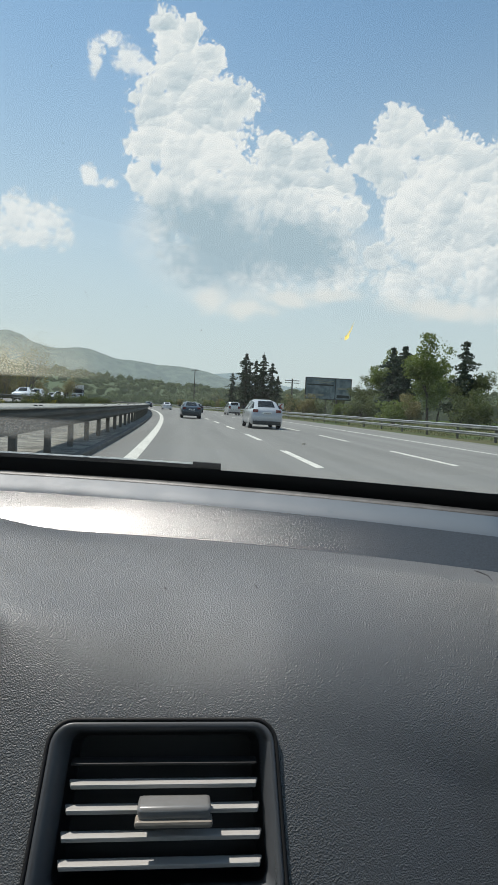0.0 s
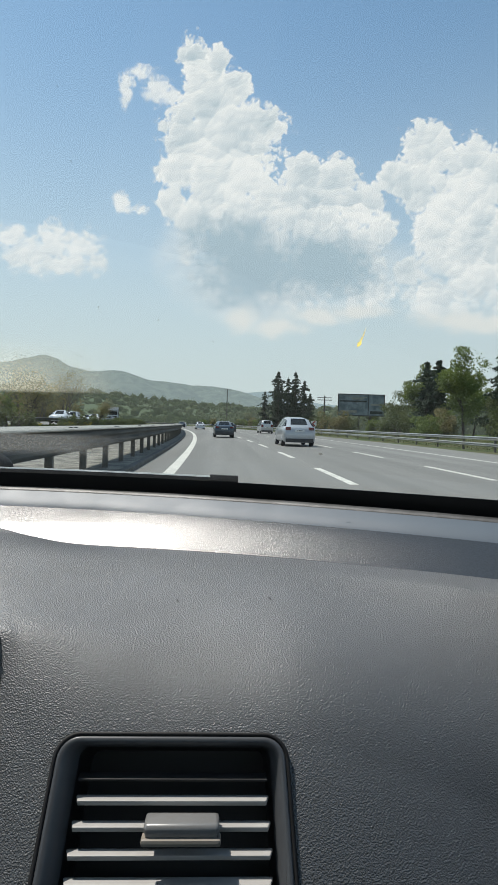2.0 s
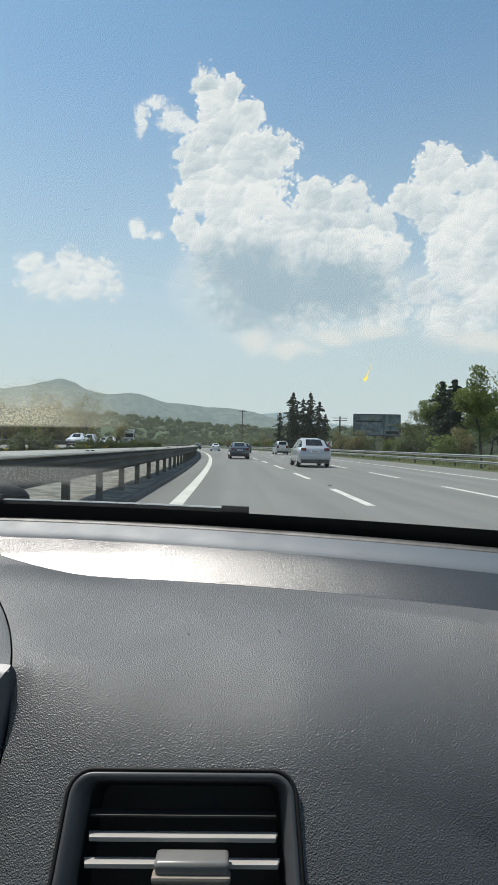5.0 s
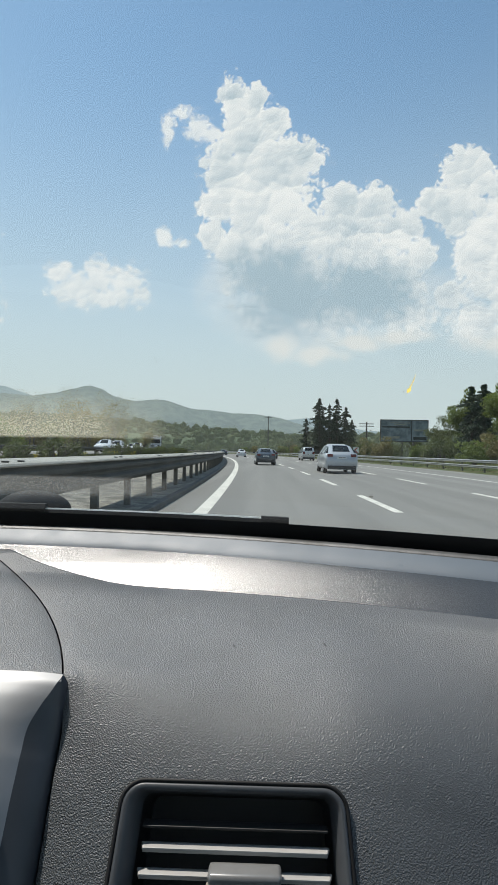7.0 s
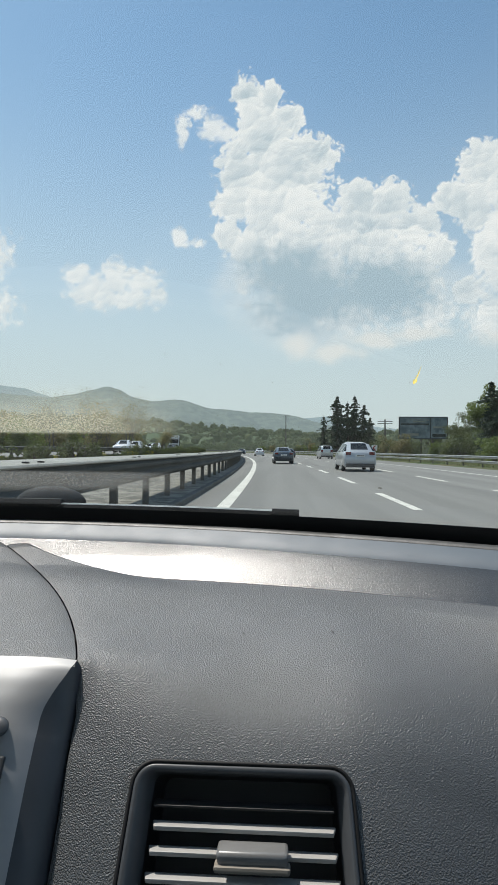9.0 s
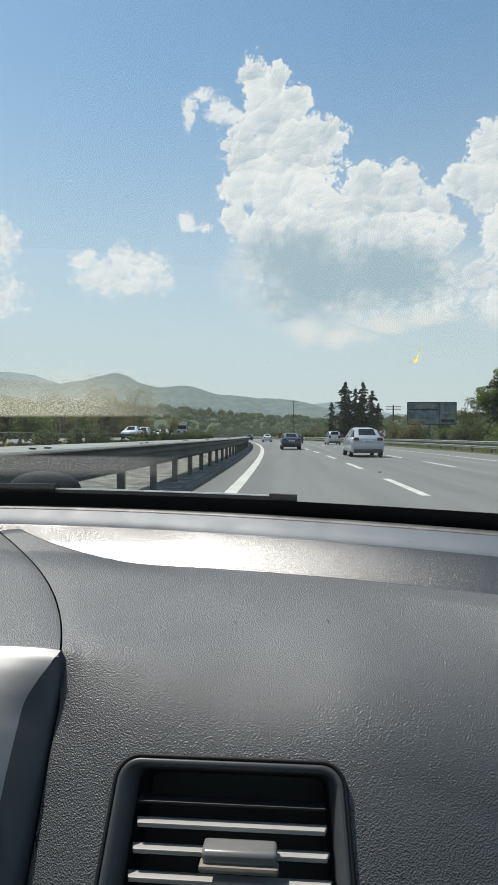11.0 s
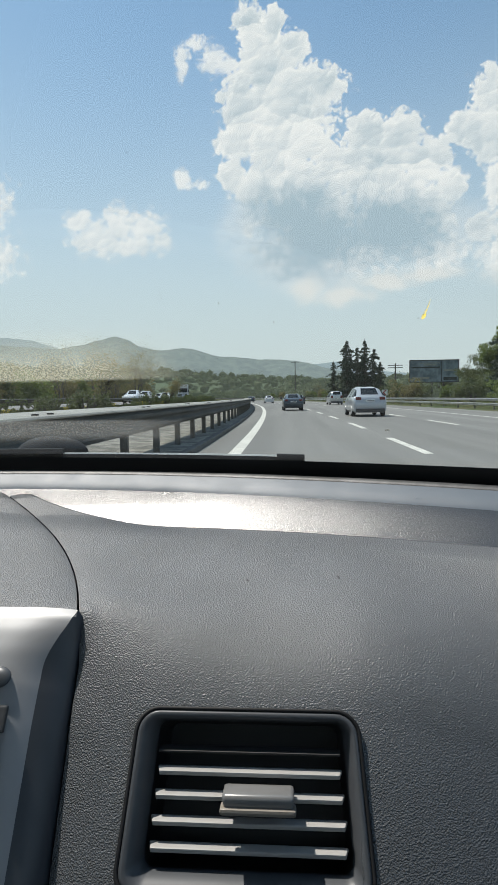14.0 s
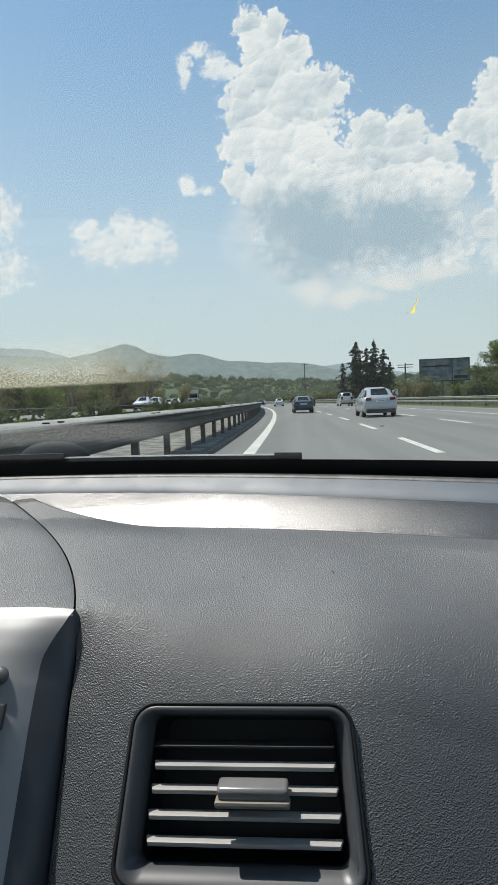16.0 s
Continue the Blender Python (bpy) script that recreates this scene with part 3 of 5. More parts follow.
def leaf_cloud(rng, centres, sizes, count, leaf, flat=0.75):
    """Many small leaf faces spread through ellipsoids: arrays of vertices and quads."""
    centres, sizes = np.array(centres, float), np.array(sizes, float)
    if sizes.ndim == 1:
        sizes = np.stack([sizes, sizes, sizes * flat], 1)
    which = rng.integers(0, len(centres), count)
    d = rng.normal(size=(count, 3))
    d /= np.linalg.norm(d, axis=1)[:, None]
    r = rng.uniform(0.35, 1.0, count) ** 0.6
    at = centres[which] + d * r[:, None] * sizes[which]
    a = rng.normal(size=(count, 3))
    a /= np.linalg.norm(a, axis=1)[:, None]
    b = np.cross(a, rng.normal(size=(count, 3)))
    b /= np.linalg.norm(b, axis=1)[:, None]
    size = leaf * rng.uniform(0.6, 1.4, count)[:, None]
    v = np.stack([at - a * size, at + b * size * 0.6, at + a * size, at - b * size * 0.6], 1).reshape(-1, 3)
    return v, np.arange(count * 4).reshape(-1, 4)


def leaf_mesh(name, v, f, material):
    me = bpy.data.meshes.new(name)
    me.from_pydata(v.tolist(), [], f.tolist())
    me.materials.append(material)
    return me


def far_woods():
    rng = np.random.default_rng(5)
    centres, sizes = [], []
    for k in range(4600):
        d = 180 + 1050 * rng.uniform(0, 1) ** 1.2
        a = radians(rng.uniform(-36, 40))
        if abs(-math.sin(a) * d - on_road(d, 4)[0]) < 34 and d < 700:
            continue
        h = rng.uniform(0.9, 2.3) * (1 + d / 600) * (1, 1, 1.3, 1.9)[k % 4]
        centres.append((-math.sin(a) * d, math.cos(a) * d, h * 0.55 + np.interp(d, (700, 820, 940, 1060, 1180), (0, .35, .68, .9, 1)) * 1300 * math.tan(radians(np.interp(math.degrees(a), FOOT_LEFT, FOOT_UP)))))
        sizes.append((h * (1.5 if k % 4 < 3 else 0.95), h * (1.5 if k % 4 < 3 else 0.95), h))
    v, f = leaf_cloud(rng, centres, sizes, 300000, 0.7)
    ball = bmesh.new()
    bmesh.ops.create_icosphere(ball, subdivisions=1, radius=1.0)
    bv = np.array([p.co for p in ball.verts])
    bf = np.array([[p.index for p in face.verts] for face in ball.faces])
    ball.free()
    lumps = (np.array(centres)[:, None] + bv[None] * np.array(sizes)[:, None] * rng.uniform(0.4, 0.85, (len(centres), len(bv), 1))).reshape(-1, 3)
    core = (bf[None] + (np.arange(len(centres)) * len(bv))[:, None, None]).reshape(-1, 3)
    tagged(new("woodland_core", leaf_mesh("woodland_core", lumps, core, WOODS_HAZED)), "dense hearts of the far trees and scrub", "woodland", kind="stuff")
    tagged(new("woodland", leaf_mesh("woodland", v, f, WOODS_HAZED)), "scattered far trees and scrub on the plain", "woodland", kind="stuff")


far_woods()


# ---- trees and bushes ----
def conifer(seed, height, width, ragged=0.25):
    """A dark conifer with drooping boughs in uneven whorls."""
    rng = np.random.default_rng(seed)
    t = thing("conifer", "dark green conifer with drooping ragged boughs", "tree")
    lean = rng.uniform(-0.02, 0.02, 2)
    stem = [(lean[0] * z, lean[1] * z, z) for z in np.linspace(0, height, 9)]
    v, f = tube(stem, [0.02 * height * (1 - i / 8.6) + 0.02 for i in range(9)], 7)
    part("trunk", mesh_of("trunk", v, f, BARK), t)
    pieces, leaves_v, leaves_f = [], [], []
    total = 0
    z = height * 0.07
    while z < height * 0.985:
        share = 1 - z / height
        reach = width * (share ** 0.6) * (0.75 + 0.25 * math.sin(z * 2.3 + seed))
        for k in range(int(rng.integers(5, 8))):
            w = rng.uniform(0, 2 * math.pi)
            l = max(0.25, reach * rng.uniform(1 - ragged * 2, 1 + ragged))
            tip = Vector((math.cos(w) * l, math.sin(w) * l, -l * rng.uniform(0.05, 0.35)))
            base = Vector((lean[0] * z, lean[1] * z, z))
            mid = base + tip * 0.5 + Vector((0, 0, l * 0.1))
            pieces.append(tube([base, mid, base + tip], [0.012 * l + 0.01, 0.008 * l + 0.008, 0.004], 3))
            n = int(14 + 26 * l)
            along = rng.uniform(0.15, 1.05, n)
            at = np.array([base * (1 - a) ** 2 + mid * (2 * a * (1 - a)) + (base + tip) * a * a for a in along])
            at += rng.normal(size=(n, 3)) * np.array([0.12, 0.12, 0.07]) * (0.5 + 0.35 * l)
            a = rng.normal(size=(n, 3)) + np.array([math.cos(w), math.sin(w), -0.5])
            a /= np.linalg.norm(a, axis=1)[:, None]
            b = np.cross(a, rng.normal(size=(n, 3)))
            b /= np.linalg.norm(b, axis=1)[:, None]
            size = (0.10 + 0.009 * height) * rng.uniform(0.6, 1.3, n)[:, None]
            leaves_v.append(np.stack([at - a * size, at + b * size * 0.35, at + a * size, at - b * size * 0.35], 1).reshape(-1, 3))
            total += n
        z += height * rng.uniform(0.022, 0.04)
    part("branches", mesh_of("branches", *joined(pieces), BARK), t)
    part("crown", leaf_mesh("crown", np.concatenate(leaves_v), np.arange(total * 4).reshape(-1, 4), CONIFER), t)
    return t


def limbs(rng, base, way, length, radius, level, out, tips, spread=0.6):
    points, r = [base], [radius]
    at, d = base.copy(), way.normalized()
    for k in range(4):
        d = (d + Vector(rng.normal(size=3)) * 0.14 + Vector((0, 0, 0.07))).normalized()
        at = at + d * (length / 4)
        points.append(at.copy())
        r.append(radius * (1 - 0.16 * (k + 1)))
    out.append(tube(points, r, 5 if level > 1 else 3))
    if level == 0:
        tips.append(at)
        return
    for k in range(int(rng.integers(3, 5)) + (level > 1)):
        i = int(rng.integers(1, 5))
        turn = (d + Vector(rng.normal(size=3)) * spread).normalized()
        limbs(rng, points[i], turn, length * rng.uniform(0.55, 0.75), r[i] * 0.62, level - 1, out, tips, spread)
    tips.append(at)


def leafy_tree(seed, height, width, leaves, material, label, leaf=0.16, slim=1.0):
    rng = np.random.default_rng(seed)
    t = thing("tree", label, "tree")
    out, tips = [], []
    limbs(rng, Vector((0, 0, 0)), Vector((0, 0, 1)), height * 0.5, height * 0.02, 3, out, tips, 0.5 * slim)
    k = height * 0.92 / max(p.z for p in tips)
    v, f = joined(out)
    part("trunk", mesh_of("trunk", [Vector((p.x * k, p.y * k, p.z * k)) for p in v], f, BARK), t)
    centres = [(p.x * k, p.y * k, p.z * k) for p in tips]
    for j in range(26):  # low growth fills the foot of the crown
        w, z = rng.uniform(0, 6.28), rng.uniform(0.16, 0.75) * height
        d = width * rng.uniform(0.1, 0.95) * math.sqrt(max(0.05, 1 - (z / height - 0.45) ** 2 * 2.5))
        centres.append((math.cos(w) * d, math.sin(w) * d, z))
    sizes = rng.uniform(0.05, 0.12, len(centres)) * height
    v, f = leaf_cloud(rng, centres, sizes, leaves, leaf)
    part("crown", leaf_mesh("crown", v, f, material), t)
    return t


def bare_tree(seed, height, label):
    rng = np.random.default_rng(seed)
    t = thing("bare_tree", label, "tree")
    out, tips = [], []
    for k in range(3):
        limbs(rng, Vector((0.3 * (k - 1), 0.2 * k, 0)), Vector((0.22 * (k - 1), 0.05, 1)), height * 0.42, height * 0.013, 4, out, tips, 0.52)
    k = height / max(p.z for p in tips)
    v, f = joined(out)
    part("trunk", mesh_of("trunk", [Vector(p) * k for p in v], f, TWIG), t)
    v, f = leaf_cloud(rng, [tuple(p * k) for p in tips], np.full(len(tips), 0.05 * height), 2600, 0.07)
    part("crown", leaf_mesh("crown", v, f, DRY), t, "sparse pale buds")
    return t


def bush(seed, height, width, leaves, material, label, leaf=0.1):
    rng = np.random.default_rng(seed)
    t = thing("bush", label, "bush")
    out, centres = [], []
    for k in range(9):
        w, d = rng.uniform(0, 6.28), width * rng.uniform(0.15, 0.9)
        top = Vector((math.cos(w) * d, math.sin(w) * d, height * rng.uniform(0.45, 0.95)))
        out.append(tube([Vector((0.1 * math.cos(w), 0.1 * math.sin(w), -0.1)), top * 0.5 + Vector((0, 0, 0.1)), top], [0.05, 0.03, 0.01], 4))
        centres += [tuple(top), tuple(top * 0.75), (top.x * 1.1, top.y * 1.1, top.z * 0.45)]
    part("stems", mesh_of("stems", *joined(out), BARK), t)
    v, f = leaf_cloud(rng, centres, rng.uniform(0.16, 0.3, len(centres)) * height, leaves, leaf, 0.8)
    part("crown", leaf_mesh("crown", v, f, material), t)
    return t


def stand(s, side, z=0.0, turn=0.0, size=1.0):
    p = on_road(s, side, z)
    return Matrix.Translation(p) @ pose(0, 0, 0, 0, 0, turn) @ Matrix.Diagonal((size, size, size, 1))


def plant(made, places):
    """The first goes to the first place, copies to the others: (along, side, height of the ground, size)."""
    rng = random.Random(len(places) * 7 + 1)
    for i, (s, side, z, size) in enumerate(places):
        src = made[i % len(made)]
        m = stand(s, side, z, rng.uniform(0, 360))
        ob = src if i < len(made) else copy_thing(src, m)
        ob.matrix_basis = m @ Matrix.Diagonal((size, size, size * rng.uniform(0.92, 1.1), 1))


conifers = [conifer(3, 12.0, 3.4, 0.3), conifer(8, 13.0, 3.1, 0.38), conifer(21, 10.5, 3.4, 0.3)]
# a tight group by the bend, the tall row beyond the right verge, and two across the opposite carriageway
plant(conifers, [(124, 18.9, 0.1, 0.95), (128, 23.6, 0.2, 0.92), (131, 20.9, 0.2, 1.05), (130, 26.2, 0.3, 0.85), (126, 21.6, 0.2, 0.8), (134, 24.6, 0.2, 0.95), (122, 25.2, 0.2, 0.62), (133, 17.6, 0.1, 0.7),
                 (78, 30.2, 0.4, 1.0), (84, 34.5, 0.4, 0.9), (80, 32.8, 0.4, 0.75), (70, 36.0, 0.2, 1.05), (92, 38.0, 0, 1.1),
                 (170, -50, 0.6, 0.85), (176, -55, 0.6, 0.7)])
cypress = [conifer(31, 9.0, 1.0, 0.3)]
plant(cypress, [(190 + 3.1 * k, 34 + 2.0 * k, 0, 0.8 + 0.25 * ((k * 37) % 10) / 10) for k in range(8)])
poplars = [leafy_tree(11, 13.0, 3.4, 9000, SPRING, "tall airy tree in fresh yellow-green leaf", 0.15, 0.8),
           leafy_tree(12, 11.0, 3.6, 8000, OLIVE, "spreading tree in olive-green leaf", 0.15)]
plant(poplars, [(96, 37.5, 0.2, 0.9), (104, 41.5, 0, 0.85), (62, 27.5, 0.4, 0.78), (140, 45.0, 0, 0.7), (76, 34.5, 0.4, 0.62), (70, 36.0, 0.4, 0.62), (80, 38.0, 0.4, 0.7), (96, 33, 0.4, 0.5)])
bushes = [bush(41, 3.2, 2.2, 3600, OLIVE, "rounded roadside bush in olive-green leaf"), bush(42, 2.6, 2.0, 3000, SPRING, "fresh yellow-green roadside bush"),
          bush(43, 2.9, 2.4, 2600, DRY, "pale budding roadside thicket")]
rng_bush = random.Random(12)
plant(bushes, [(46 + 7.6 * k + rng_bush.uniform(-2, 2), 19.5 + rng_bush.uniform(0, 6), 0.2, rng_bush.uniform(0.6, 1.15)) for k in range(26)])
far_bushes = [bush(51, 4.5, 3.6, 4200, DRY, "pale budding thicket across the opposite carriageway", 0.14), bush(52, 3.6, 3.2, 4000, OLIVE, "dark green thicket across the opposite carriageway", 0.13), bush(53, 3.8, 3.3, 4200, SPRING, "fresh green thicket across the opposite carriageway", 0.13)]
plant(far_bushes, [(38 + 3.4 * k + rng_bush.uniform(-2, 2), -31 - rng_bush.uniform(0, 14), 0.3, rng_bush.uniform(0.9, 1.7)) for k in range(66)])
low_bushes = [bush(61, 1.0, 1.3, 1600, OLIVE, "low dark green shrub on the grassy bank", 0.06), bush(62, 1.0, 1.2, 1500, BLOOM, "low shrub with yellow blossom on the grassy bank", 0.05)]
plant(low_bushes, [(20 + 2.3 * k + rng_bush.uniform(-1, 1), -9.4 - rng_bush.uniform(0, 1.6), 0.55, rng_bush.uniform(0.45, 1.0) * (0.5 if k % 2 else 1)) for k in range(52)])
sapling = [leafy_tree(81, 3.6, 1.0, 2600, DRY, "slender tree in pale yellow-green leaf on the grassy bank", 0.055, 0.9)]
plant(sapling, [(34, -10.4, 0.65, 1.0), (58, -10.2, 0.65, 0.8)])
bare = [bare_tree(71, 10.0, "bare grey-twigged tree with sparse buds")]
plant(bare, [(104, -28.0, 0.6, 1.1), (92, -31.0, 0.6, 0.95), (148, -27.0, 0.6, 1.5), (164, -31.0, 0.6, 1.2), (138, -31.0, 0.6, 1.1), (240, 40, 0, 0.7)])


def bank_grass():
    rng = np.random.default_rng(9)
    n = 60000
    s = 6 + 150 * rng.uniform(0, 1, n) ** 1.4
    left = rng.uniform(0, 1, n) < 0.62
    side = np.where(left, rng.uniform(-11.6, -6.6, n), rng.uniform(15.6, 24, n))
    base = np.where(left, np.interp(-side, [6.8, 7, 10.5, 12.2], [0.3, 0.45, 0.7, 0.72]), np.interp(side, [15.2, 17.5, 22, 34], [0.02, 0.05, 0.25, 0.5]))
    turn = np.minimum(s, BEND_END) / BEND
    x = -BEND * (1 - np.cos(turn)) + side * np.cos(turn)
    y = BEND * np.sin(turn) + side * np.sin(turn)
    w, h = rng.uniform(0, 6.28, n), rng.uniform(0.05, 0.22, n)
    dx, dy = np.cos(w) * 0.014, np.sin(w) * 0.014
    lean = rng.normal(size=(n, 2)) * 0.06
    a = np.stack([x - dx, y - dy, base - 0.02], 1)
    b = np.stack([x + dx, y + dy, base - 0.02], 1)
    c = np.stack([x + lean[:, 0], y + lean[:, 1], base + h], 1)
    v = np.stack([a, b, c], 1).reshape(-1, 3)
    tagged(new("grass", leaf_mesh("grass", v, np.arange(n * 3).reshape(-1, 3), GRASS)), "rough tufted grass on the banks and verge", "grass", kind="stuff")


bank_grass()


# ---- traffic ----
def wheel(parent, x, y, r, width=0.2):
    bm = bmesh.new()
    bmesh.ops.create_cone(bm, cap_ends=True, segments=20, radius1=r, radius2=r, depth=width, matrix=pose(x, y, r, 0, 90, 0))
    bmesh.ops.bevel(bm, geom=[e for e in bm.edges if len(e.link_faces) == 2 and any(len(f.verts) > 4 for f in e.link_faces)], offset=0.03, segments=2, affect="EDGES")
    w = part("wheel", bm, parent, "", TYRE, True)
    out = x + math.copysign(width / 2, x)
    bm = bmesh.new()
    bmesh.ops.create_cone(bm, cap_ends=True, segments=16, radius1=r * 0.64, radius2=r * 0.6, depth=0.03, matrix=pose(out, y, r, 0, 90 if x > 0 else -90, 0))
    part("rim", bm, w, "silver alloy rim", ALLOY)


def vehicle(name, label, category, stations, width, paint, glass, rear, wheels, radius=0.33, plate=0.72, lamp=(0.82, 0.98), dark_bumper=True):
    """A car from sections along its length: (along, belt, roof, share of the width at the belt, share at the roof).
    glass: sections between which side windows lie; rear: the pair of sections of the rear window."""
    t = thing(name, label, category, group="traffic on the motorway")
    h, sill = width / 2, 0.24
    rings = []
    for y, belt, top, wide, narrow in stations:
        w, n = h * wide, h * narrow
        half = [(w * 0.86, sill), (w * 0.99, sill + 0.12), (w, belt - 0.25), (w * 0.96, belt), (n, max(top - 0.07, belt + 0.01)), (n * 0.72, top)]
        ring = [(x, y, z) for x, z in half] + [(-x, y, z) for x, z in reversed(half)]
        rings.append(ring)
    verts = [Vector(v) for ring in rings for v in ring]
    m = 12
    faces = [(i * m + j, i * m + (j + 1) % m, (i + 1) * m + (j + 1) % m, (i + 1) * m + j) for i in range(len(rings) - 1) for j in range(m)]
    faces += [tuple(range(m)), tuple((len(rings) - 1) * m + j for j in reversed(range(m)))]
    bm = bmesh.new()
    made = [bm.verts.new(v) for v in verts]
    for f in faces:
        bm.faces.new([made[i] for i in f])
    part("body", bm, t, "", paint, True)

    def pane(name, quad, label=""):
        mid = sum((Vector(v) for v in quad), Vector()) / 4
        n = (Vector(quad[1]) - Vector(quad[0])).cross(Vector(quad[3]) - Vector(quad[0])).normalized()
        if n.dot(mid - Vector((0, mid.y * 0.8, 0.7))) < 0:
            n.negate()
        outer = [mid + (Vector(v) - mid) * 0.92 + n * 0.014 for v in quad]
        inner = [v - n * 0.03 for v in outer]
        f = [(0, 1, 2, 3), (7, 6, 5, 4)] + [(k, (k + 1) % 4, 4 + (k + 1) % 4, 4 + k) for k in range(4)]
        part(name, mesh_of(name, outer + inner, f, CAR_GLASS), t, label)

    for a, b in glass:
        for j in (3, 7):
            pane("side_window", [rings[a][j], rings[a][j + 1], rings[b][j + 1], rings[b][j]])
    a, b = rear
    pane("rear_window", [rings[a][5], rings[a][6], rings[b][6], rings[b][5]], "dark tinted rear window")
    c, d = glass[-1][1], glass[-1][1] + 1
    pane("windscreen", [rings[d][5], rings[d][6], rings[c][6], rings[c][5]])
    back, front = stations[0][0], stations[-1][0]
    w = h * stations[0][3]
    for sign in (-1, 1):
        a, b = sorted((sign * w * 0.60, sign * w * 0.96))
        part("tail_lamp", box((a, back - 0.03, lamp[0]), (b, back + 0.2, lamp[1]), 0.02), t, "red tail lamp", TAIL)
        part("head_lamp", box((a, front - 0.3, 0.62), (b, front + 0.01, 0.78), 0.03), t, "clear head lamp", HEAD)
        a, b = sorted((sign * h * 0.97, sign * (h + 0.17)))
        y = stations[glass[-1][1]][0]
        part("door_mirror", box((a, y - 0.08, stations[2][1] + 0.0), (b, y + 0.06, stations[2][1] + 0.15), 0.03), t, "", CAR_TRIM)
    part("rear_bumper", box((-w * 0.94, back - 0.06, 0.26), (w * 0.94, back + 0.2, 0.46 if dark_bumper else 0.4), 0.03), t, "", CAR_TRIM if dark_bumper else paint)
    number = part("plate", box((-0.26, back - 0.05, plate), (0.26, back - 0.0, plate + 0.11), 0.004), t, "white number plate", SIGN_WHITE)
    for k in range(4):
        x = -0.17 + 0.1 * k
        part("plate_bar", box((x, back - 0.054, plate + 0.03), (x + 0.07, back - 0.049, plate + 0.08)), number, "", SIGN_BLACK)
    for y in wheels:
        for sign in (-1, 1):
            wheel(t, sign * (h - 0.11), y, radius)
    return t


SALOON = [(-2.2, 0.88, 0.92, 0.90, 0.78), (-2.05, 0.98, 1.03, 0.96, 0.82), (-1.55, 1.0, 1.09, 1.0, 0.80), (-0.95, 0.98, 1.40, 1.0, 0.66), (-0.2, 0.96, 1.46, 1.0, 0.66),
          (0.45, 0.95, 1.41, 1.0, 0.65), (1.15, 0.93, 1.0, 1.0, 0.80), (1.9, 0.84, 0.88, 0.95, 0.78), (2.2, 0.66, 0.7, 0.84, 0.70)]
COUPE_SUV = [(-2.3, 0.98, 1.02, 0.90, 0.76), (-2.18, 1.10, 1.13, 0.97, 0.80), (-2.0, 1.14, 1.24, 1.0, 0.78), (-1.4, 1.13, 1.62, 1.0, 0.67), (-0.1, 1.10, 1.72, 1.0, 0.66),
             (0.55, 1.08, 1.66, 1.0, 0.66), (1.2, 1.03, 1.1, 1.0, 0.80), (2.0, 0.95, 1.0, 0.96, 0.80), (2.3, 0.74, 0.78, 0.86, 0.72)]
VAN = [(-2.05, 1.0, 1.05, 0.93, 0.86), (-2.02, 1.05, 1.35, 0.96, 0.84), (-1.9, 1.06, 1.76, 0.98, 0.78), (-1.0, 1.05, 1.82, 1.0, 0.78), (-0.1, 1.03, 1.80, 1.0, 0.77),
       (0.65, 1.02, 1.70, 1.0, 0.74), (1.25, 1.0, 1.08, 1.0, 0.84), (1.85, 0.9, 0.96, 0.96, 0.82), (2.05, 0.7, 0.75, 0.88, 0.76)]


def park(ob, s, side, z=0.0, turn=0.0):
    ob.matrix_basis = Matrix.Translation(on_road(s, side, z)) @ pose(0, 0, 0, 0, 0, heading(s) + turn)
    return ob


dark = park(vehicle("car", "dark blue-grey saloon car driving ahead in the fast lane", "car", SALOON, 1.76, DARK_CAR, [(2, 3), (3, 4), (4, 5)], (2, 3), (-1.3, 1.35)), 54, 1.35)
white = park(vehicle("car", "pale silver coupe-shaped sport utility car on the middle lane", "car", COUPE_SUV, 1.90, PALE_CAR, [(2, 3), (3, 4), (4, 5)], (2, 3), (-1.4, 1.42), 0.37, 0.86, (0.95, 1.12)), 36.5, 4.9)
van = park(vehicle("van", "silver-white passenger van on the slow lane", "van", VAN, 1.80, SILVER_CAR, [(2, 3), (3, 4), (4, 5)], (1, 2), (-1.3, 1.3), 0.32, 0.78, (0.9, 1.25)), 84, 9.2)
park(copy_thing(dark, Matrix()), 96, 5.4)
saloon = park(vehicle("car", "white saloon car in traffic", "car", SALOON, 1.74, WHITE_CAR, [(2, 3), (3, 4), (4, 5)], (2, 3), (-1.3, 1.35), 0.32, 0.74, (0.78, 0.95), False), 118, 2.1)
for s, side, z, turn in ((70, -16.0, 0.79, 180), (101, -16.2, 0.79, 180), (122, -19.6, 0.79, 180), (150, -16.2, 0.79, 180), (168, -19.8, 0.79, 180), (205, -16, 0.79, 180), (232, -19.7, 0.79, 180), (190, 5.0, 0, 0)):
    park(copy_thing(saloon, Matrix()), s, side, z, turn)
park(vehicle("car", "silver saloon car on the opposite carriageway", "car", SALOON, 1.74, SILVER_CAR, [(2, 3), (3, 4), (4, 5)], (2, 3), (-1.3, 1.35), 0.32, 0.74, (0.78, 0.95), False), 88, -19.8, 0.79, 180)
park(copy_thing(dark, Matrix()), 137, -16.2, 0.79, 180)
park(copy_thing(van, Matrix()), 104, -19.9, 0.79, 180)
park(copy_thing(dark, Matrix()), 218, -19.7, 0.79, 180)
park(copy_thing(dark, Matrix()), 160, 1.4)


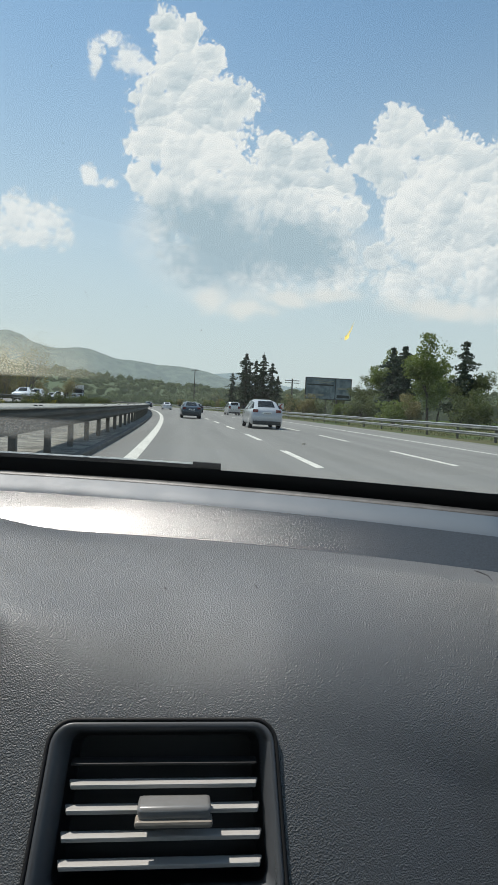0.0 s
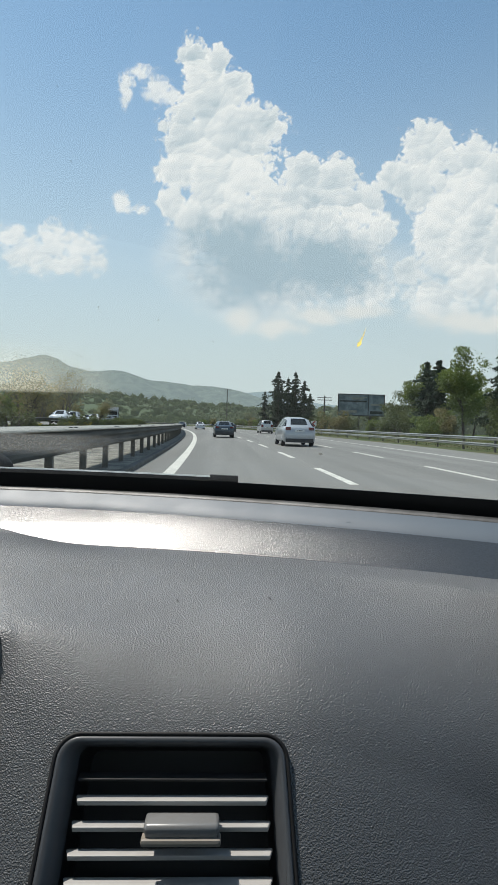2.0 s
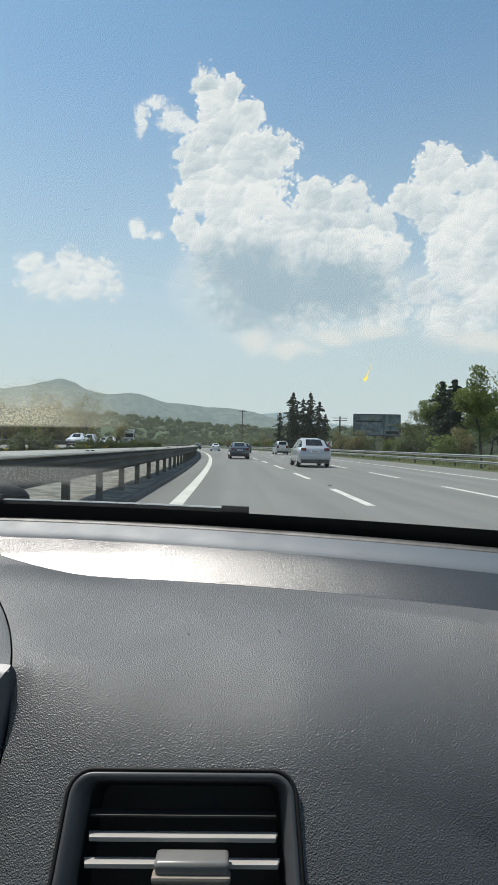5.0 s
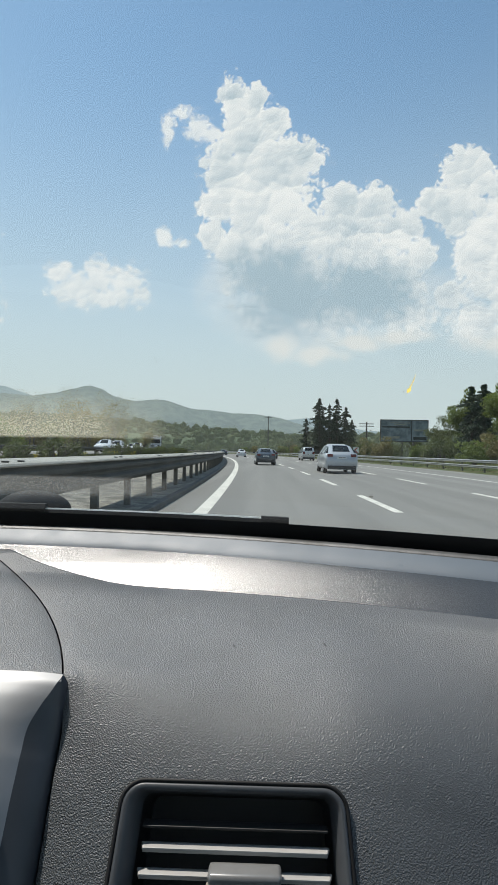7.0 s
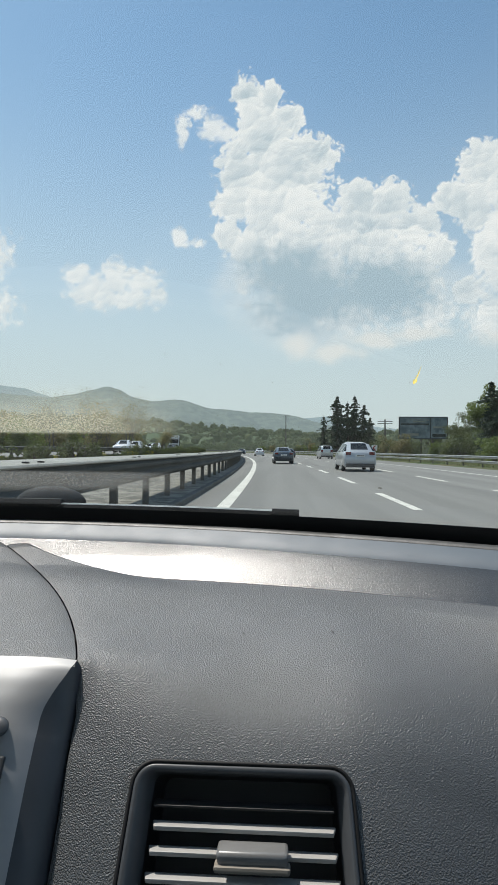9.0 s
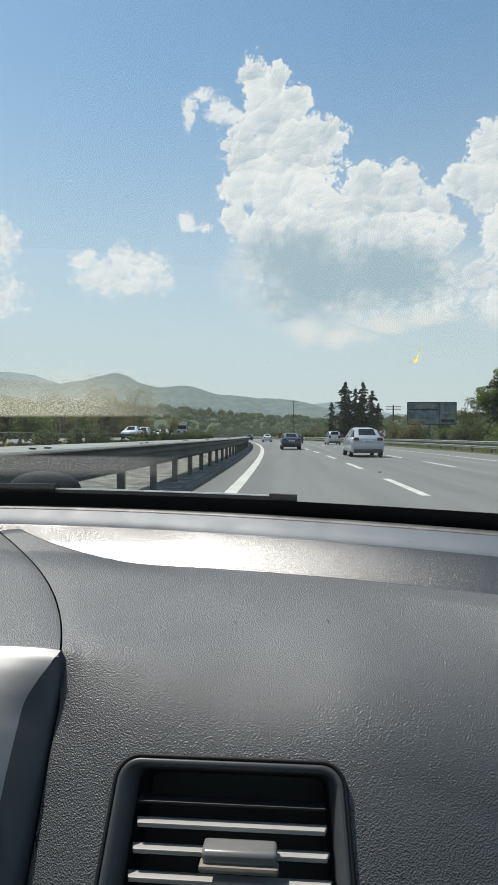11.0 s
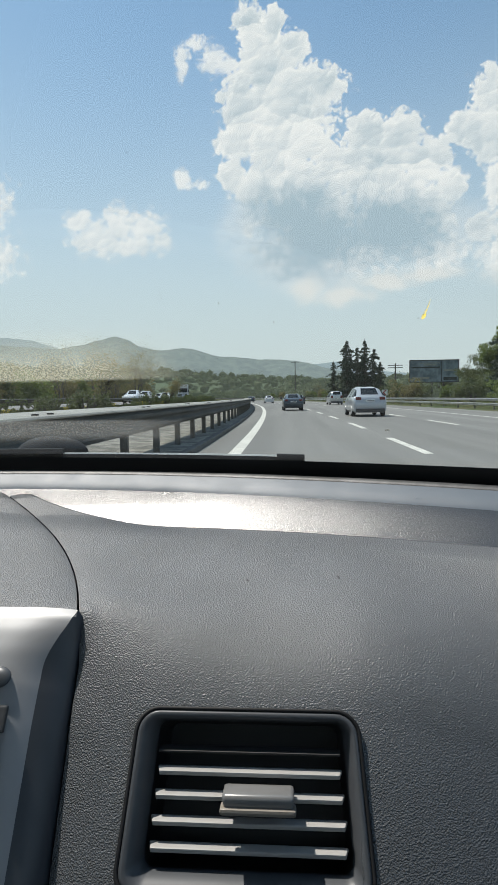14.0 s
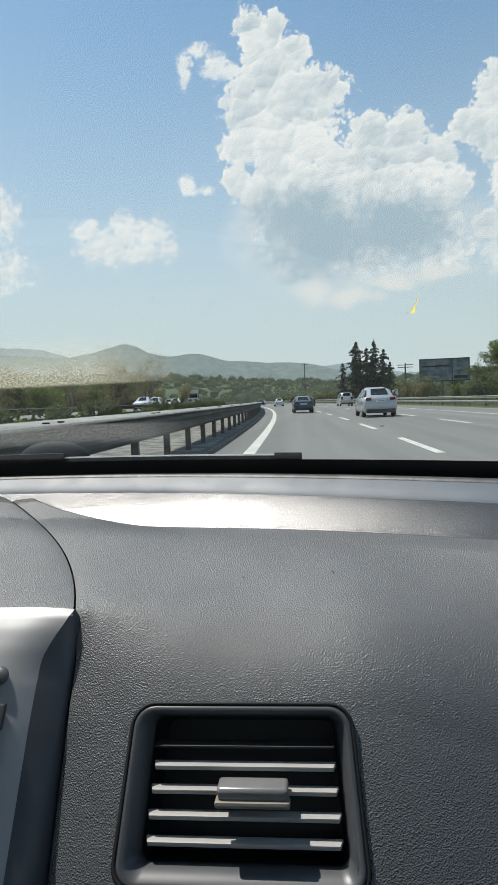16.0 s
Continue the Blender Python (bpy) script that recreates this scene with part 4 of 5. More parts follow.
def lorry():
    t = thing("lorry", "white articulated lorry with a canvas-sided trailer", "lorry", group="traffic on the motorway")
    cab = part("cab", box((-1.22, 4.2, 0.55), (1.22, 6.3, 3.4), 0.12), t, "white driver's cab", WHITE_CAR)
    part("windscreen", box((-1.1, 6.27, 1.9), (1.1, 6.33, 2.75), 0.02), cab, "", CAR_GLASS)
    part("visor", box((-1.1, 6.28, 2.8), (1.1, 6.5, 2.95), 0.02), cab, "", CAR_TRIM)
    part("grille", box((-0.95, 6.28, 0.75), (0.95, 6.35, 1.6), 0.03), cab, "dark grille", CAR_TRIM)
    part("bumper", box((-1.22, 6.2, 0.35), (1.22, 6.42, 0.72), 0.05), cab, "", CAR_TRIM)
    for sign in (-1, 1):
        a, b = sorted((sign * 0.75, sign * 1.15))
        part("head_lamp", box((a, 6.4, 0.5), (b, 6.44, 0.66), 0.01), cab, "", HEAD)
        a, b = sorted((sign * 1.25, sign * 1.5))
        part("mirror", box((a, 6.1, 2.0), (b, 6.25, 2.6), 0.03), cab, "", CAR_TRIM)
    trailer = part("trailer", box((-1.25, -7.3, 1.15), (1.25, 3.8, 3.9), 0.04), t, "white canvas-sided trailer", CANVAS)
    for k in range(9):
        y = -6.9 + 1.25 * k
        part("strap", box((-1.262, y, 1.2), (1.262, y + 0.06, 3.8)), trailer, "", STEEL_DULL)
    part("chassis", box((-0.5, -7.2, 0.7), (0.5, 6.0, 1.12), 0.02), t, "", CAR_TRIM)
    for y in (-5.6, -4.3, -3.0, 3.0, 5.2):
        for sign in (-1, 1):
            wheel(t, sign * 1.05, y, 0.5, 0.3)
    return t


park(lorry(), 158, -16.1, 0.79, 180)


# ---- signs beside the road ----
def chevron_sign(s, side):
    t = thing("chevron_sign", "white road sign with a red chevron on a post", "road sign", Matrix.Translation(on_road(s, side, 0)) @ pose(0, 0, 0, 0, 0, heading(s)))
    part("post", box((-0.04, 0.02, -0.2), (0.04, 0.1, 2.0), 0.01), t, "", POST)
    plate = part("plate", box((-0.4, -0.02, 1.15), (0.4, 0.02, 1.95), 0.01), t, "", SIGN_WHITE)
    v = [(-0.3, -0.026, 1.55), (0.05, -0.026, 1.9), (0.28, -0.026, 1.9), (-0.07, -0.026, 1.55), (0.28, -0.026, 1.2), (0.05, -0.026, 1.2)]
    part("chevron", mesh_of("chevron", v, [(0, 3, 2, 1), (0, 5, 4, 3)], SIGN_RED), plate, "red chevron")


for s, side in ((84, 16.2), (128, 16.2)):
    chevron_sign(s, side)


def billboard():
    t = thing("billboard", "large billboard with a blue-grey picture on steel posts", "billboard", Matrix.Translation(on_road(125, 37.4, 0.35)) @ pose(0, 0, 0, 0, 0, heading(125) - 6))
    for x in (-2.4, -0.4, 2.0):
        part("post", box((x - 0.16, 0.1, -0.3), (x + 0.16, 0.42, 5.2), 0.02), t, "", POST)
    part("panel", box((-5, -0.08, 3.4), (5, 0.1, 7.9), 0.03), t, "mottled blue-grey picture panel", BOARD_BACK)
    for lo, hi in (((-5.1, -0.14, 7.85), (5.1, 0.12, 8.02)), ((-5.1, -0.14, 3.3), (5.1, 0.12, 3.46)), ((-5.12, -0.14, 3.3), (-4.95, 0.12, 8.02)), ((4.95, -0.14, 3.3), (5.12, 0.12, 8.02))):
        part("frame_bar", box(lo, hi, 0.01), t, "", SIGN_BLACK)
    for lo, hi, pale in (((-3.0, -0.1, 7.25), (1.2, -0.07, 7.42), 1), ((-2.2, -0.1, 6.85), (0.4, -0.07, 7.1), 1), ((1.45, -0.1, 3.5), (1.6, -0.07, 7.8), 0),
                         ((-4.7, -0.1, 6.3), (1.2, -0.07, 6.6), 0), ((-4.5, -0.1, 4.0), (-1.0, -0.07, 4.5), 1), ((2.0, -0.1, 5.6), (4.6, -0.07, 6.0), 1), ((1.9, -0.1, 3.8), (4.7, -0.07, 4.4), 0)):
        part("print_bar", box(lo, hi), t, "pale bar of unreadable print" if pale else "dark bar of the picture", RAIL_TOP if pale else STEEL_DULL)


billboard()


def mast(s, side, height, arms):
    t = thing("power_mast", "slim grey mast standing far off among the trees", "mast", Matrix.Translation(on_road(s, side, 0)))
    part("pole", mesh_of("pole", *tube([(0, 0, -0.5), (0, 0, height / 2), (0, 0, height)], [0.35, 0.28, 0.18], 8), POST), t)
    for z in arms:
        part("cross_arm", box((-2.2, -0.12, z - 0.1), (2.2, 0.12, z + 0.1), 0.02), t, "", POST)


mast(330, 58, 21, (20.4,))
mast(175, 46, 10.5, (9.9, 9.2))


def greenhouse():
    t = thing("greenhouse", "long low pale greenhouse on the far slope", "greenhouse", Matrix.Translation((170, 900, 6)) @ pose(0, 0, 0, 0, 0, -8))
    # the walls take the far woods' green together with its haze glow
    part("walls", box((-55, -8, -9), (55, 8, 2.0), 0.2), t, "", WOODS_HAZED)
    for k in range(4):
        arc = [(math.cos(w) * 4.4 - 12 + 8 * k, math.sin(w) * 2.2 + 2.0) for w in np.linspace(0, math.pi, 9)]
        v = [(x, a, z) for x in (-55, 55) for a, z in arc]
        part("roof", mesh_of("roof", v, grid_faces(2, 9), ROOFING, True), t, "pale plastic film roof")


greenhouse()


# ---- the car that carries the camera: dashboard ----
PROFILE = [(.262, -.40), (.29, -.325), (.318, -.276), (.345, -.231), (.367, -.194), (.385, -.1755), (.405, -.1615), (.43, -.1495), (.46, -.1400), (.495, -.1322), (.53, -.1272), (.556, -.1248), (.574, -.1240)]
NEAR_D = np.array([p[0] for p in PROFILE])
NEAR_Z = np.array([p[1] for p in PROFILE])


def edge_depth(x):
    x = min(max(x, -0.265), 0.34)
    return 0.574 - 0.21 * x - 0.5 * x * x + 2.8 * max(0.0, -x - 0.1) ** 2


def bow(x):
    """How far the windscreen's foot comes back towards the sides."""
    return 0.437 * (min(max(x, -0.6), 0.30) + 0.35) ** 2 - 0.0693


def groove(d):
    far = max(0.0, d - 0.39)
    return -0.1105 - 0.28 * far - 1.3 * far * far


def pod_height(d):
    return -0.142 + (d - 0.40) * 0.127 + 0.5 * max(0.0, d - 0.58) ** 2


def dash_height(x, d, z):
    near = (groove(d) + 0.15 - x) / 0.15
    near = min(max(near, 0), 1)
    near = near * near * (3 - 2 * near)
    left = max(0.0, -x - 0.1)
    z += 1.2 * left * left * min(1, max(0, (d - 0.45) / 0.1))
    lift = pod_height(d) - 8.0 * max(0.0, 0.425 - d) ** 2 - 0.0008 - z
    ramp = min(1, max(0, (d - 0.35) / 0.085))
    by = min(1, max(0, (groove(d) + 0.055 - x) / 0.055))
    low = min(1, max(0, (d - 0.30) / 0.09))
    share = max(near * ramp * ramp * (3 - 2 * ramp), by * by * (3 - 2 * by) * low * low * (3 - 2 * low) * np.interp(d, (.335, .385, .412), (.15, .35, 1)))
    away = min(1, max(0, (edge_depth(x) - 0.03 - d) / 0.12))
    roll = 0.0022 * math.exp(-max(0.0, x - groove(d)) / 0.007)
    fore = min(1, max(0, (0.41 - d) / 0.05))
    far = max(0.0, x - 0.072)
    fall = 4.2 * far * far / (1 + 6 * far) * away + 3.4 * max(0.0, -x - 0.038) ** 2 * fore
    return z + lift * share - roll - fall


VENT_X, VENT_W, VENT_H = 0.006, 0.135, 0.0966
VENT_TOP, VENT_FOOT = Vector((VENT_X, 0.367, EYE - 0.193)), Vector((VENT_X, 0.318, EYE - 0.276))
VENT_UP = (VENT_TOP - VENT_FOOT).normalized()
VENT_OUT = Vector((1, 0, 0)).cross(VENT_UP).normalized()
VENT = Matrix.Translation((VENT_TOP + VENT_FOOT) / 2) @ Matrix((Vector((1, 0, 0)), VENT_UP, VENT_OUT)).transposed().to_4x4()


def dashboard():
    t = thing("dashboard", "dark grey grained plastic dashboard under the windscreen", "dashboard", CAR)
    # upper pad with an opening for the vent
    u = np.linspace(0, len(PROFILE) - 1, 97)
    ds, zs = np.interp(u, range(len(PROFILE)), NEAR_D), np.interp(u, range(len(PROFILE)), NEAR_Z)
    k = np.hanning(33) / np.hanning(33).sum()
    ds, zs = np.convolve(np.pad(ds, 16, "reflect", reflect_type="odd"), k, "valid"), np.convolve(np.pad(zs, 16, "reflect", reflect_type="odd"), k, "valid")
    columns, verts = 200, []
    for d0, z0 in zip(ds, zs):
        for j in range(columns):
            share = (j / (columns - 1)) ** 1.35
            x, d = groove(d0), d0
            for again in range(24):
                x = groove(d) + 0.0006 + (0.432 - groove(d)) * share
                d = d0 if d0 < 0.367 else (d + 0.367 + (d0 - 0.367) * (edge_depth(x) - 0.367) / 0.207) / 2
            verts.append(Vector((x, d, EYE + dash_height(x, d, z0))))
    hole = VENT.inverted()

    def solid(i, j):
        p = hole @ ((verts[i * columns + j] + verts[(i + 1) * columns + j + 1]) / 2)
        return max(abs(p.x) - VENT_W / 2, abs(p.y) - VENT_H / 2) > -0.0005 or abs(p.z) > 0.05 or math.hypot(max(0, abs(p.x) - VENT_W / 2 + 0.013), max(0, abs(p.y) - VENT_H / 2 + 0.013)) > 0.0125

    faces = grid_faces(len(ds), columns, solid)
    n = len(verts)
    last = (len(ds) - 1) * columns
    verts += [verts[last + j] + Vector((0, 0.003, -0.006)) for j in range(columns)]
    verts += [verts[last + j] + Vector((0, 0.001, -0.03)) for j in range(columns)]
    faces += [(last + j, last + j + 1, n + j + 1, n + j) for j in range(columns - 1)] + [(n + j, n + j + 1, n + columns + j + 1, n + columns + j) for j in range(columns - 1)]
    part("upper_pad", mesh_of("upper_pad", verts, faces, DASH, True), t, "dark grey leather-grained pad")
    # raised hood over the centre stack
    verts, columns = [], 90
    ds = np.linspace(0.400, 0.73, 56)
    for d in ds:
        for j in range(columns):
            share = (j / (columns - 1)) ** 1.5
            x = groove(d) - 0.0008 - share * 0.5
            crown = -0.003 * math.exp(-share * 40) + 0.006 * math.sin(min(1, share * 1.6) * math.pi * 0.5)
            verts.append((x, d, EYE + pod_height(d) + crown * min(1, (d - 0.398) / 0.04) - 6.0 * max(0, 0.42 - d) ** 2))
    part("centre_hood", mesh_of("centre_hood", verts, grid_faces(len(ds), columns), DASH, True), t, "grained hood over the centre stack")
    verts = []
    for d in ds:
        for j in range(2):
            verts.append((groove(d) - 0.012 + (0.018 if d < 0.52 else 0.0135) * j, d, EYE + pod_height(d) - 0.009 - 0.012 * j))
    part("seam", mesh_of("seam", verts, grid_faces(len(ds), 2), SEAM), t, "thin black seam")
    # band, smooth lip and grained strip at the foot of the windscreen
    xs = np.linspace(-0.75, 0.432, 110)
    for name, line, material, label in (
            ("defroster_band", [(.50, -.17), (.545, -.1440), (.57, -.1300), (.59, -.1175), (.607, -.1065), (.618, -.1005)], BAND, "grained sloping band"),
            ("smooth_lip", [(.618, -.1005), (.621, -.0975), (.630, -.0915), (.640, -.0858)], LIP, "smooth grey lip with the sky's blue reflection in its colour"),
            ("edge_strip", [(.640, -.0858), (.641, -.0842), (.648, -.0822), (.657, -.0830)], STRIP, "narrow grained strip")):
        verts = [(x, d - bow(x), EYE + z) for d, z in line for x in xs]
        part(name, mesh_of(name, verts, grid_faces(len(line), len(xs)), material, True), t, label)
    # closes the underside against light
    part("inner_box", mesh_of("inner_box", [(-0.75, .25, .80), (.43, .25, .80), (.43, .70, .80), (-0.75, .70, .80), (-0.75, .70, 1.05), (.43, .70, 1.05)],
                              [(0, 1, 2, 3), (3, 2, 5, 4)], BLACK), t)


dashboard()


def rounded_loop(w, h, r, n, shift=0.0, steps=6):
    """A rounded outline, a little wider at its foot."""
    points = []
    for cx, cy, start in ((w / 2 - r, h / 2 - r, 0), (-w / 2 + r, h / 2 - r, 90), (-w / 2 + r, -h / 2 + r, 180), (w / 2 - r, -h / 2 + r, 270)):
        for k in range(steps + 1):
            a = radians(start + 90 * k / steps)
            x, y = cx + r * math.cos(a), cy + r * math.sin(a)
            points.append((x * (1 + 0.085 * (0.5 - y / 0.0966)) + shift, y, n))
    return points


def loft(loops):
    m = len(loops[0])
    verts = [v for loop in loops for v in loop]
    return verts, [(i * m + j, i * m + (j + 1) % m, (i + 1) * m + (j + 1) % m, (i + 1) * m + j) for i in range(len(loops) - 1) for j in range(m)]


def lying(x0, x1, at, deep, thick, tilt=0.0, taper=0.0, bevel=0.0006):
    """A bar that lies level across the vent's mouth; at: height along the face, deep: its reach inwards, in the vent's frame."""
    bm = box((x0, 0, -thick / 2), (x1, deep, thick / 2), bevel)
    if taper:
        for v in bm.verts:
            if v.co.y < deep * 0.3:
                v.co.x += taper if v.co.x < (x0 + x1) / 2 else -taper
    bm.transform(VENT.inverted() @ Matrix.Translation(VENT @ Vector((0, at, -0.004))) @ pose(0, 0, 0, tilt))
    return bm


def air_vent():
    t = thing("air_vent", "rectangular dashboard air vent with grey horizontal vanes and a slider", "air vent", CAR @ VENT)
    loops = [rounded_loop(.1352, .0972, .0125, -.010), rounded_loop(.1352, .0972, .0125, .0004), rounded_loop(.1335, .0955, .0118, .0013), rounded_loop(.1305, .0928, .0105, .0014),
             rounded_loop(.1275, .0895, .009, .0008, .0005), [(x, y + .0035, n) for x, y, n in rounded_loop(.1175, .0800, .007, -.0075, .0013)], [(x, y + .0035, n) for x, y, n in rounded_loop(.1155, .0790, .006, -.012, .0013)]]
    part("frame", mesh_of("frame", *loft(loops), RIM, True), t, "satin dark grey surround")
    gap = [rounded_loop(.1400, .1020, .0145, -.006), rounded_loop(.1398, .1018, .0142, .0009), rounded_loop(.1356, .0976, .0127, .0007), rounded_loop(.1356, .0976, .0127, -.010)]
    part("gap", mesh_of("gap", *loft(gap), SEAM, True), t, "black gap round the surround")
    inner = [[(x, y + .0035, n) for x, y, n in loop] for loop in (rounded_loop(.1155, .0790, .006, -.012, .0013), rounded_loop(.1135, .077, .006, -.05, .0013))]
    v, f = loft(inner)
    m = len(inner[0])
    f.append(tuple(range(m, 2 * m)))
    part("duct", mesh_of("duct", v, f, BLACK), t, "black hollow duct")
    places = [(.5 - q) * VENT_H for q in (.24, .362, .497, .638, .778)]
    part("vane", lying(-.055, .0575, places[0], .007, .0016), t, "dark shaded vane", VANE_DARK)
    part("vane", lying(-.0555, .0585, places[1], .0065, .0030, 0, .0015, .0009), t, "", VANE)
    part("vane", lying(-.0565, .0595, places[2], .0065, .0030, 0, .0015, .0009), t, "", VANE)
    part("vane", lying(-.0575, .0605, places[3], .0065, .0030, 0, .0015, .0009), t, "", VANE)
    part("vane", lying(-.0575, .0605, places[4], .0065, .0030, 0, .0015, .0009), t, "", VANE)
    bm = box((-.0213, -.0070, -.0040), (.0213, .008, .0042), .0026)
    for v in bm.verts:
        if v.co.z < 0:
            v.co.x *= 0.97
    bm.transform(VENT.inverted() @ Matrix.Translation(VENT @ Vector((.0080, (.5 - .475) * VENT_H, .002))) @ pose(0, 0, 0, -6))
    slider = part("slider", bm, t, "silver-grey slider", KNOB, True)
    bm = box((-.0224, -.0092, -.0066), (.0224, .000, -.0026), .0017)
    bm.transform(VENT.inverted() @ Matrix.Translation(VENT @ Vector((.0080, (.5 - .475) * VENT_H, .002))) @ pose(0, 0, 0, -6))
    part("slider_lip", bm, slider, "warm grey lower lip of the slider", WARM)


air_vent()


# ---- centre stack ----
STACK = [(.405, -.1400), (.398, -.1425), (.388, -.1490), (.376, -.1590), (.362, -.1735), (.347, -.1945), (.305, -.2620), (.262, -.335)]


def stack_point(x, d, out=0.0):
    """A place on the stack's face, d metres ahead of the eye."""
    ds, zs = [p[0] for p in reversed(STACK)], [p[1] for p in reversed(STACK)]
    z, near = np.interp(d, ds, zs), np.interp(d - 0.002, ds, zs)
    along = Vector((0, -0.002, near - z)).normalized()
    normal = Vector((0, along.z, -along.y))
    return Vector((x, d, EYE + z)) + normal * out, -along, normal


def on_stack(x, d):
    p, up, normal = stack_point(x, d)
    return Matrix.Translation(p) @ Matrix((Vector((1, 0, 0)), up, normal)).transposed().to_4x4()


def lettering(text, height, m, parent):
    curve = bpy.data.curves.new("lettering", "FONT")
    curve.body, curve.size, curve.align_x, curve.align_y, curve.extrude = text, height, "CENTER", "CENTER", 0.0001
    ob = bpy.data.objects.new("lettering", curve)
    scene.collection.objects.link(ob)
    me = bpy.data.meshes.new_from_object(ob.evaluated_get(bpy.context.evaluated_depsgraph_get()))
    bpy.data.objects.remove(ob)
    me.materials.clear()
    me.materials.append(INK)
    made = part("lettering", me, parent, "the word " + text)
    made.matrix_basis = m
    return made


def centre_stack():
    t = thing("centre_stack", "satin grey centre stack with dark keys", "centre console", CAR)
    qs = np.linspace(STACK[0][0], STACK[-1][0], 57)
    verts = []
    inwards = (.37, .27, .17, .09, .045, .032, .024, .018, .013, .009, .005, .002, 0)

    def edge(q):
        """Where the faceplate turns over into the dark side."""
        share = min(1, (0.405 - q) / 0.036)
        return -0.1150 - 0.0150 * share * share * (3 - 2 * share)

    for q in qs:
        deep = min(1, max(0.2, (0.405 - q) / 0.04))
        for off in inwards:
            verts.append(stack_point(edge(q) - off, q, -11.0 * max(0.0, 0.032 - off) ** 2 * deep)[0])
    part("faceplate", mesh_of("faceplate", verts, grid_faces(len(qs), len(inwards)), SATIN, True), t, "satin silver-grey faceplate")
    verts = []
    for q in qs:
        flare, deep = -0.1112 - edge(q), min(1, max(0.2, (0.405 - q) / 0.04))
        for k in range(9):
            a = math.pi / 4 * (1 + k / 8)
            verts.append(stack_point(edge(q) + flare * (math.sin(a) - 0.7071) / 0.2929, q, -0.01126 * deep - 0.016 * (0.7071 - math.cos(a)) / 0.7071)[0])
        verts.append(stack_point(edge(q) + flare, q, -0.05)[0])
    part("side_trim", mesh_of("side_trim", verts, grid_faces(len(qs), 10), SIDE, True), t, "dark glossy side of the stack")
    # eject button
    bm = bmesh.new()
    bmesh.ops.create_uvsphere(bm, u_segments=24, v_segments=12, radius=1.0, matrix=on_stack(-0.1545, 0.364) @ Matrix.Diagonal((.0095, .0072, .0035, 1)))
    button = part("eject_button", bm, t, "oval dark satin button with an eject mark", RIM, True)
    v = [(-.003, 0, .0037), (.003, 0, .0037), (0, .003, .0036)]
    mark = part("eject_mark", mesh_of("eject_mark", v, [(0, 1, 2)], INK), button)
    mark.matrix_basis = on_stack(-0.1545, 0.364)
    # column of keys with a lit line between them
    for word, d in (("NAVI", .3495), ("AS/PS", .3392), ("SETUP", .3293), ("", .3192)):
        x = -0.1600 - 0.0016 * ("NAVI", "AS/PS", "SETUP", "").index(word)
        m = on_stack(x, d)
        key = part("key", box((-.026, -.0078, -.002), (.0178, .0078, .0018), .0014, m), t, "dark grey key", KEY)
        if word:
            lettering(word, 0.0054, m @ Matrix.Translation((0.0050, 0.001, 0.0022)), key)
        else:
            part("print_bar", box((.002, -.0020, .0016), (.012, .0020, .0021), 0, m), key, "", INK)
        m = on_stack(x, d - 0.0051)
        line = part("key_line", box((-.024, -.0008, -.001), (.0150, .0008, .0022), .0004, m), t, "thin bright line under the key", SATIN)
        part("key_lamp", box((.0085, -.0017, 0), (.0125, .0017, .0032), .0008, m), line, "small bright chrome stud", CHROME)
    bm = bmesh.new()
    m = on_stack(-0.171, 0.292)
    bmesh.ops.create_cone(bm, cap_ends=True, segments=36, radius1=.022, radius2=.019, depth=.018, matrix=m @ Matrix.Translation((0, 0, .008)))
    knob = part("rotary_knob", bm, t, "chrome-ringed rotary knob", CHROME, False)
    bm = bmesh.new()
    bmesh.ops.create_cone(bm, cap_ends=True, segments=36, radius1=.0165, radius2=.015, depth=.003, matrix=m @ Matrix.Translation((0, 0, .0183)))
    part("knob_cap", bm, knob, "dark blue knob cap", BLUE)


centre_stack()


# ---- windscreen, wiper and the rest of the car ----
def glass_point(x, z, inset=0.0):
    """The inside of the windscreen at a height above or below the eye."""
    d = 0.668 - bow(x) * (1 - 0.5 * min(1, max(0, z + 0.085) / 0.4)) - 0.70 * (z + 0.085) - 0.12 * max(0, z) ** 2
    return Vector((x, d - inset, EYE + z))


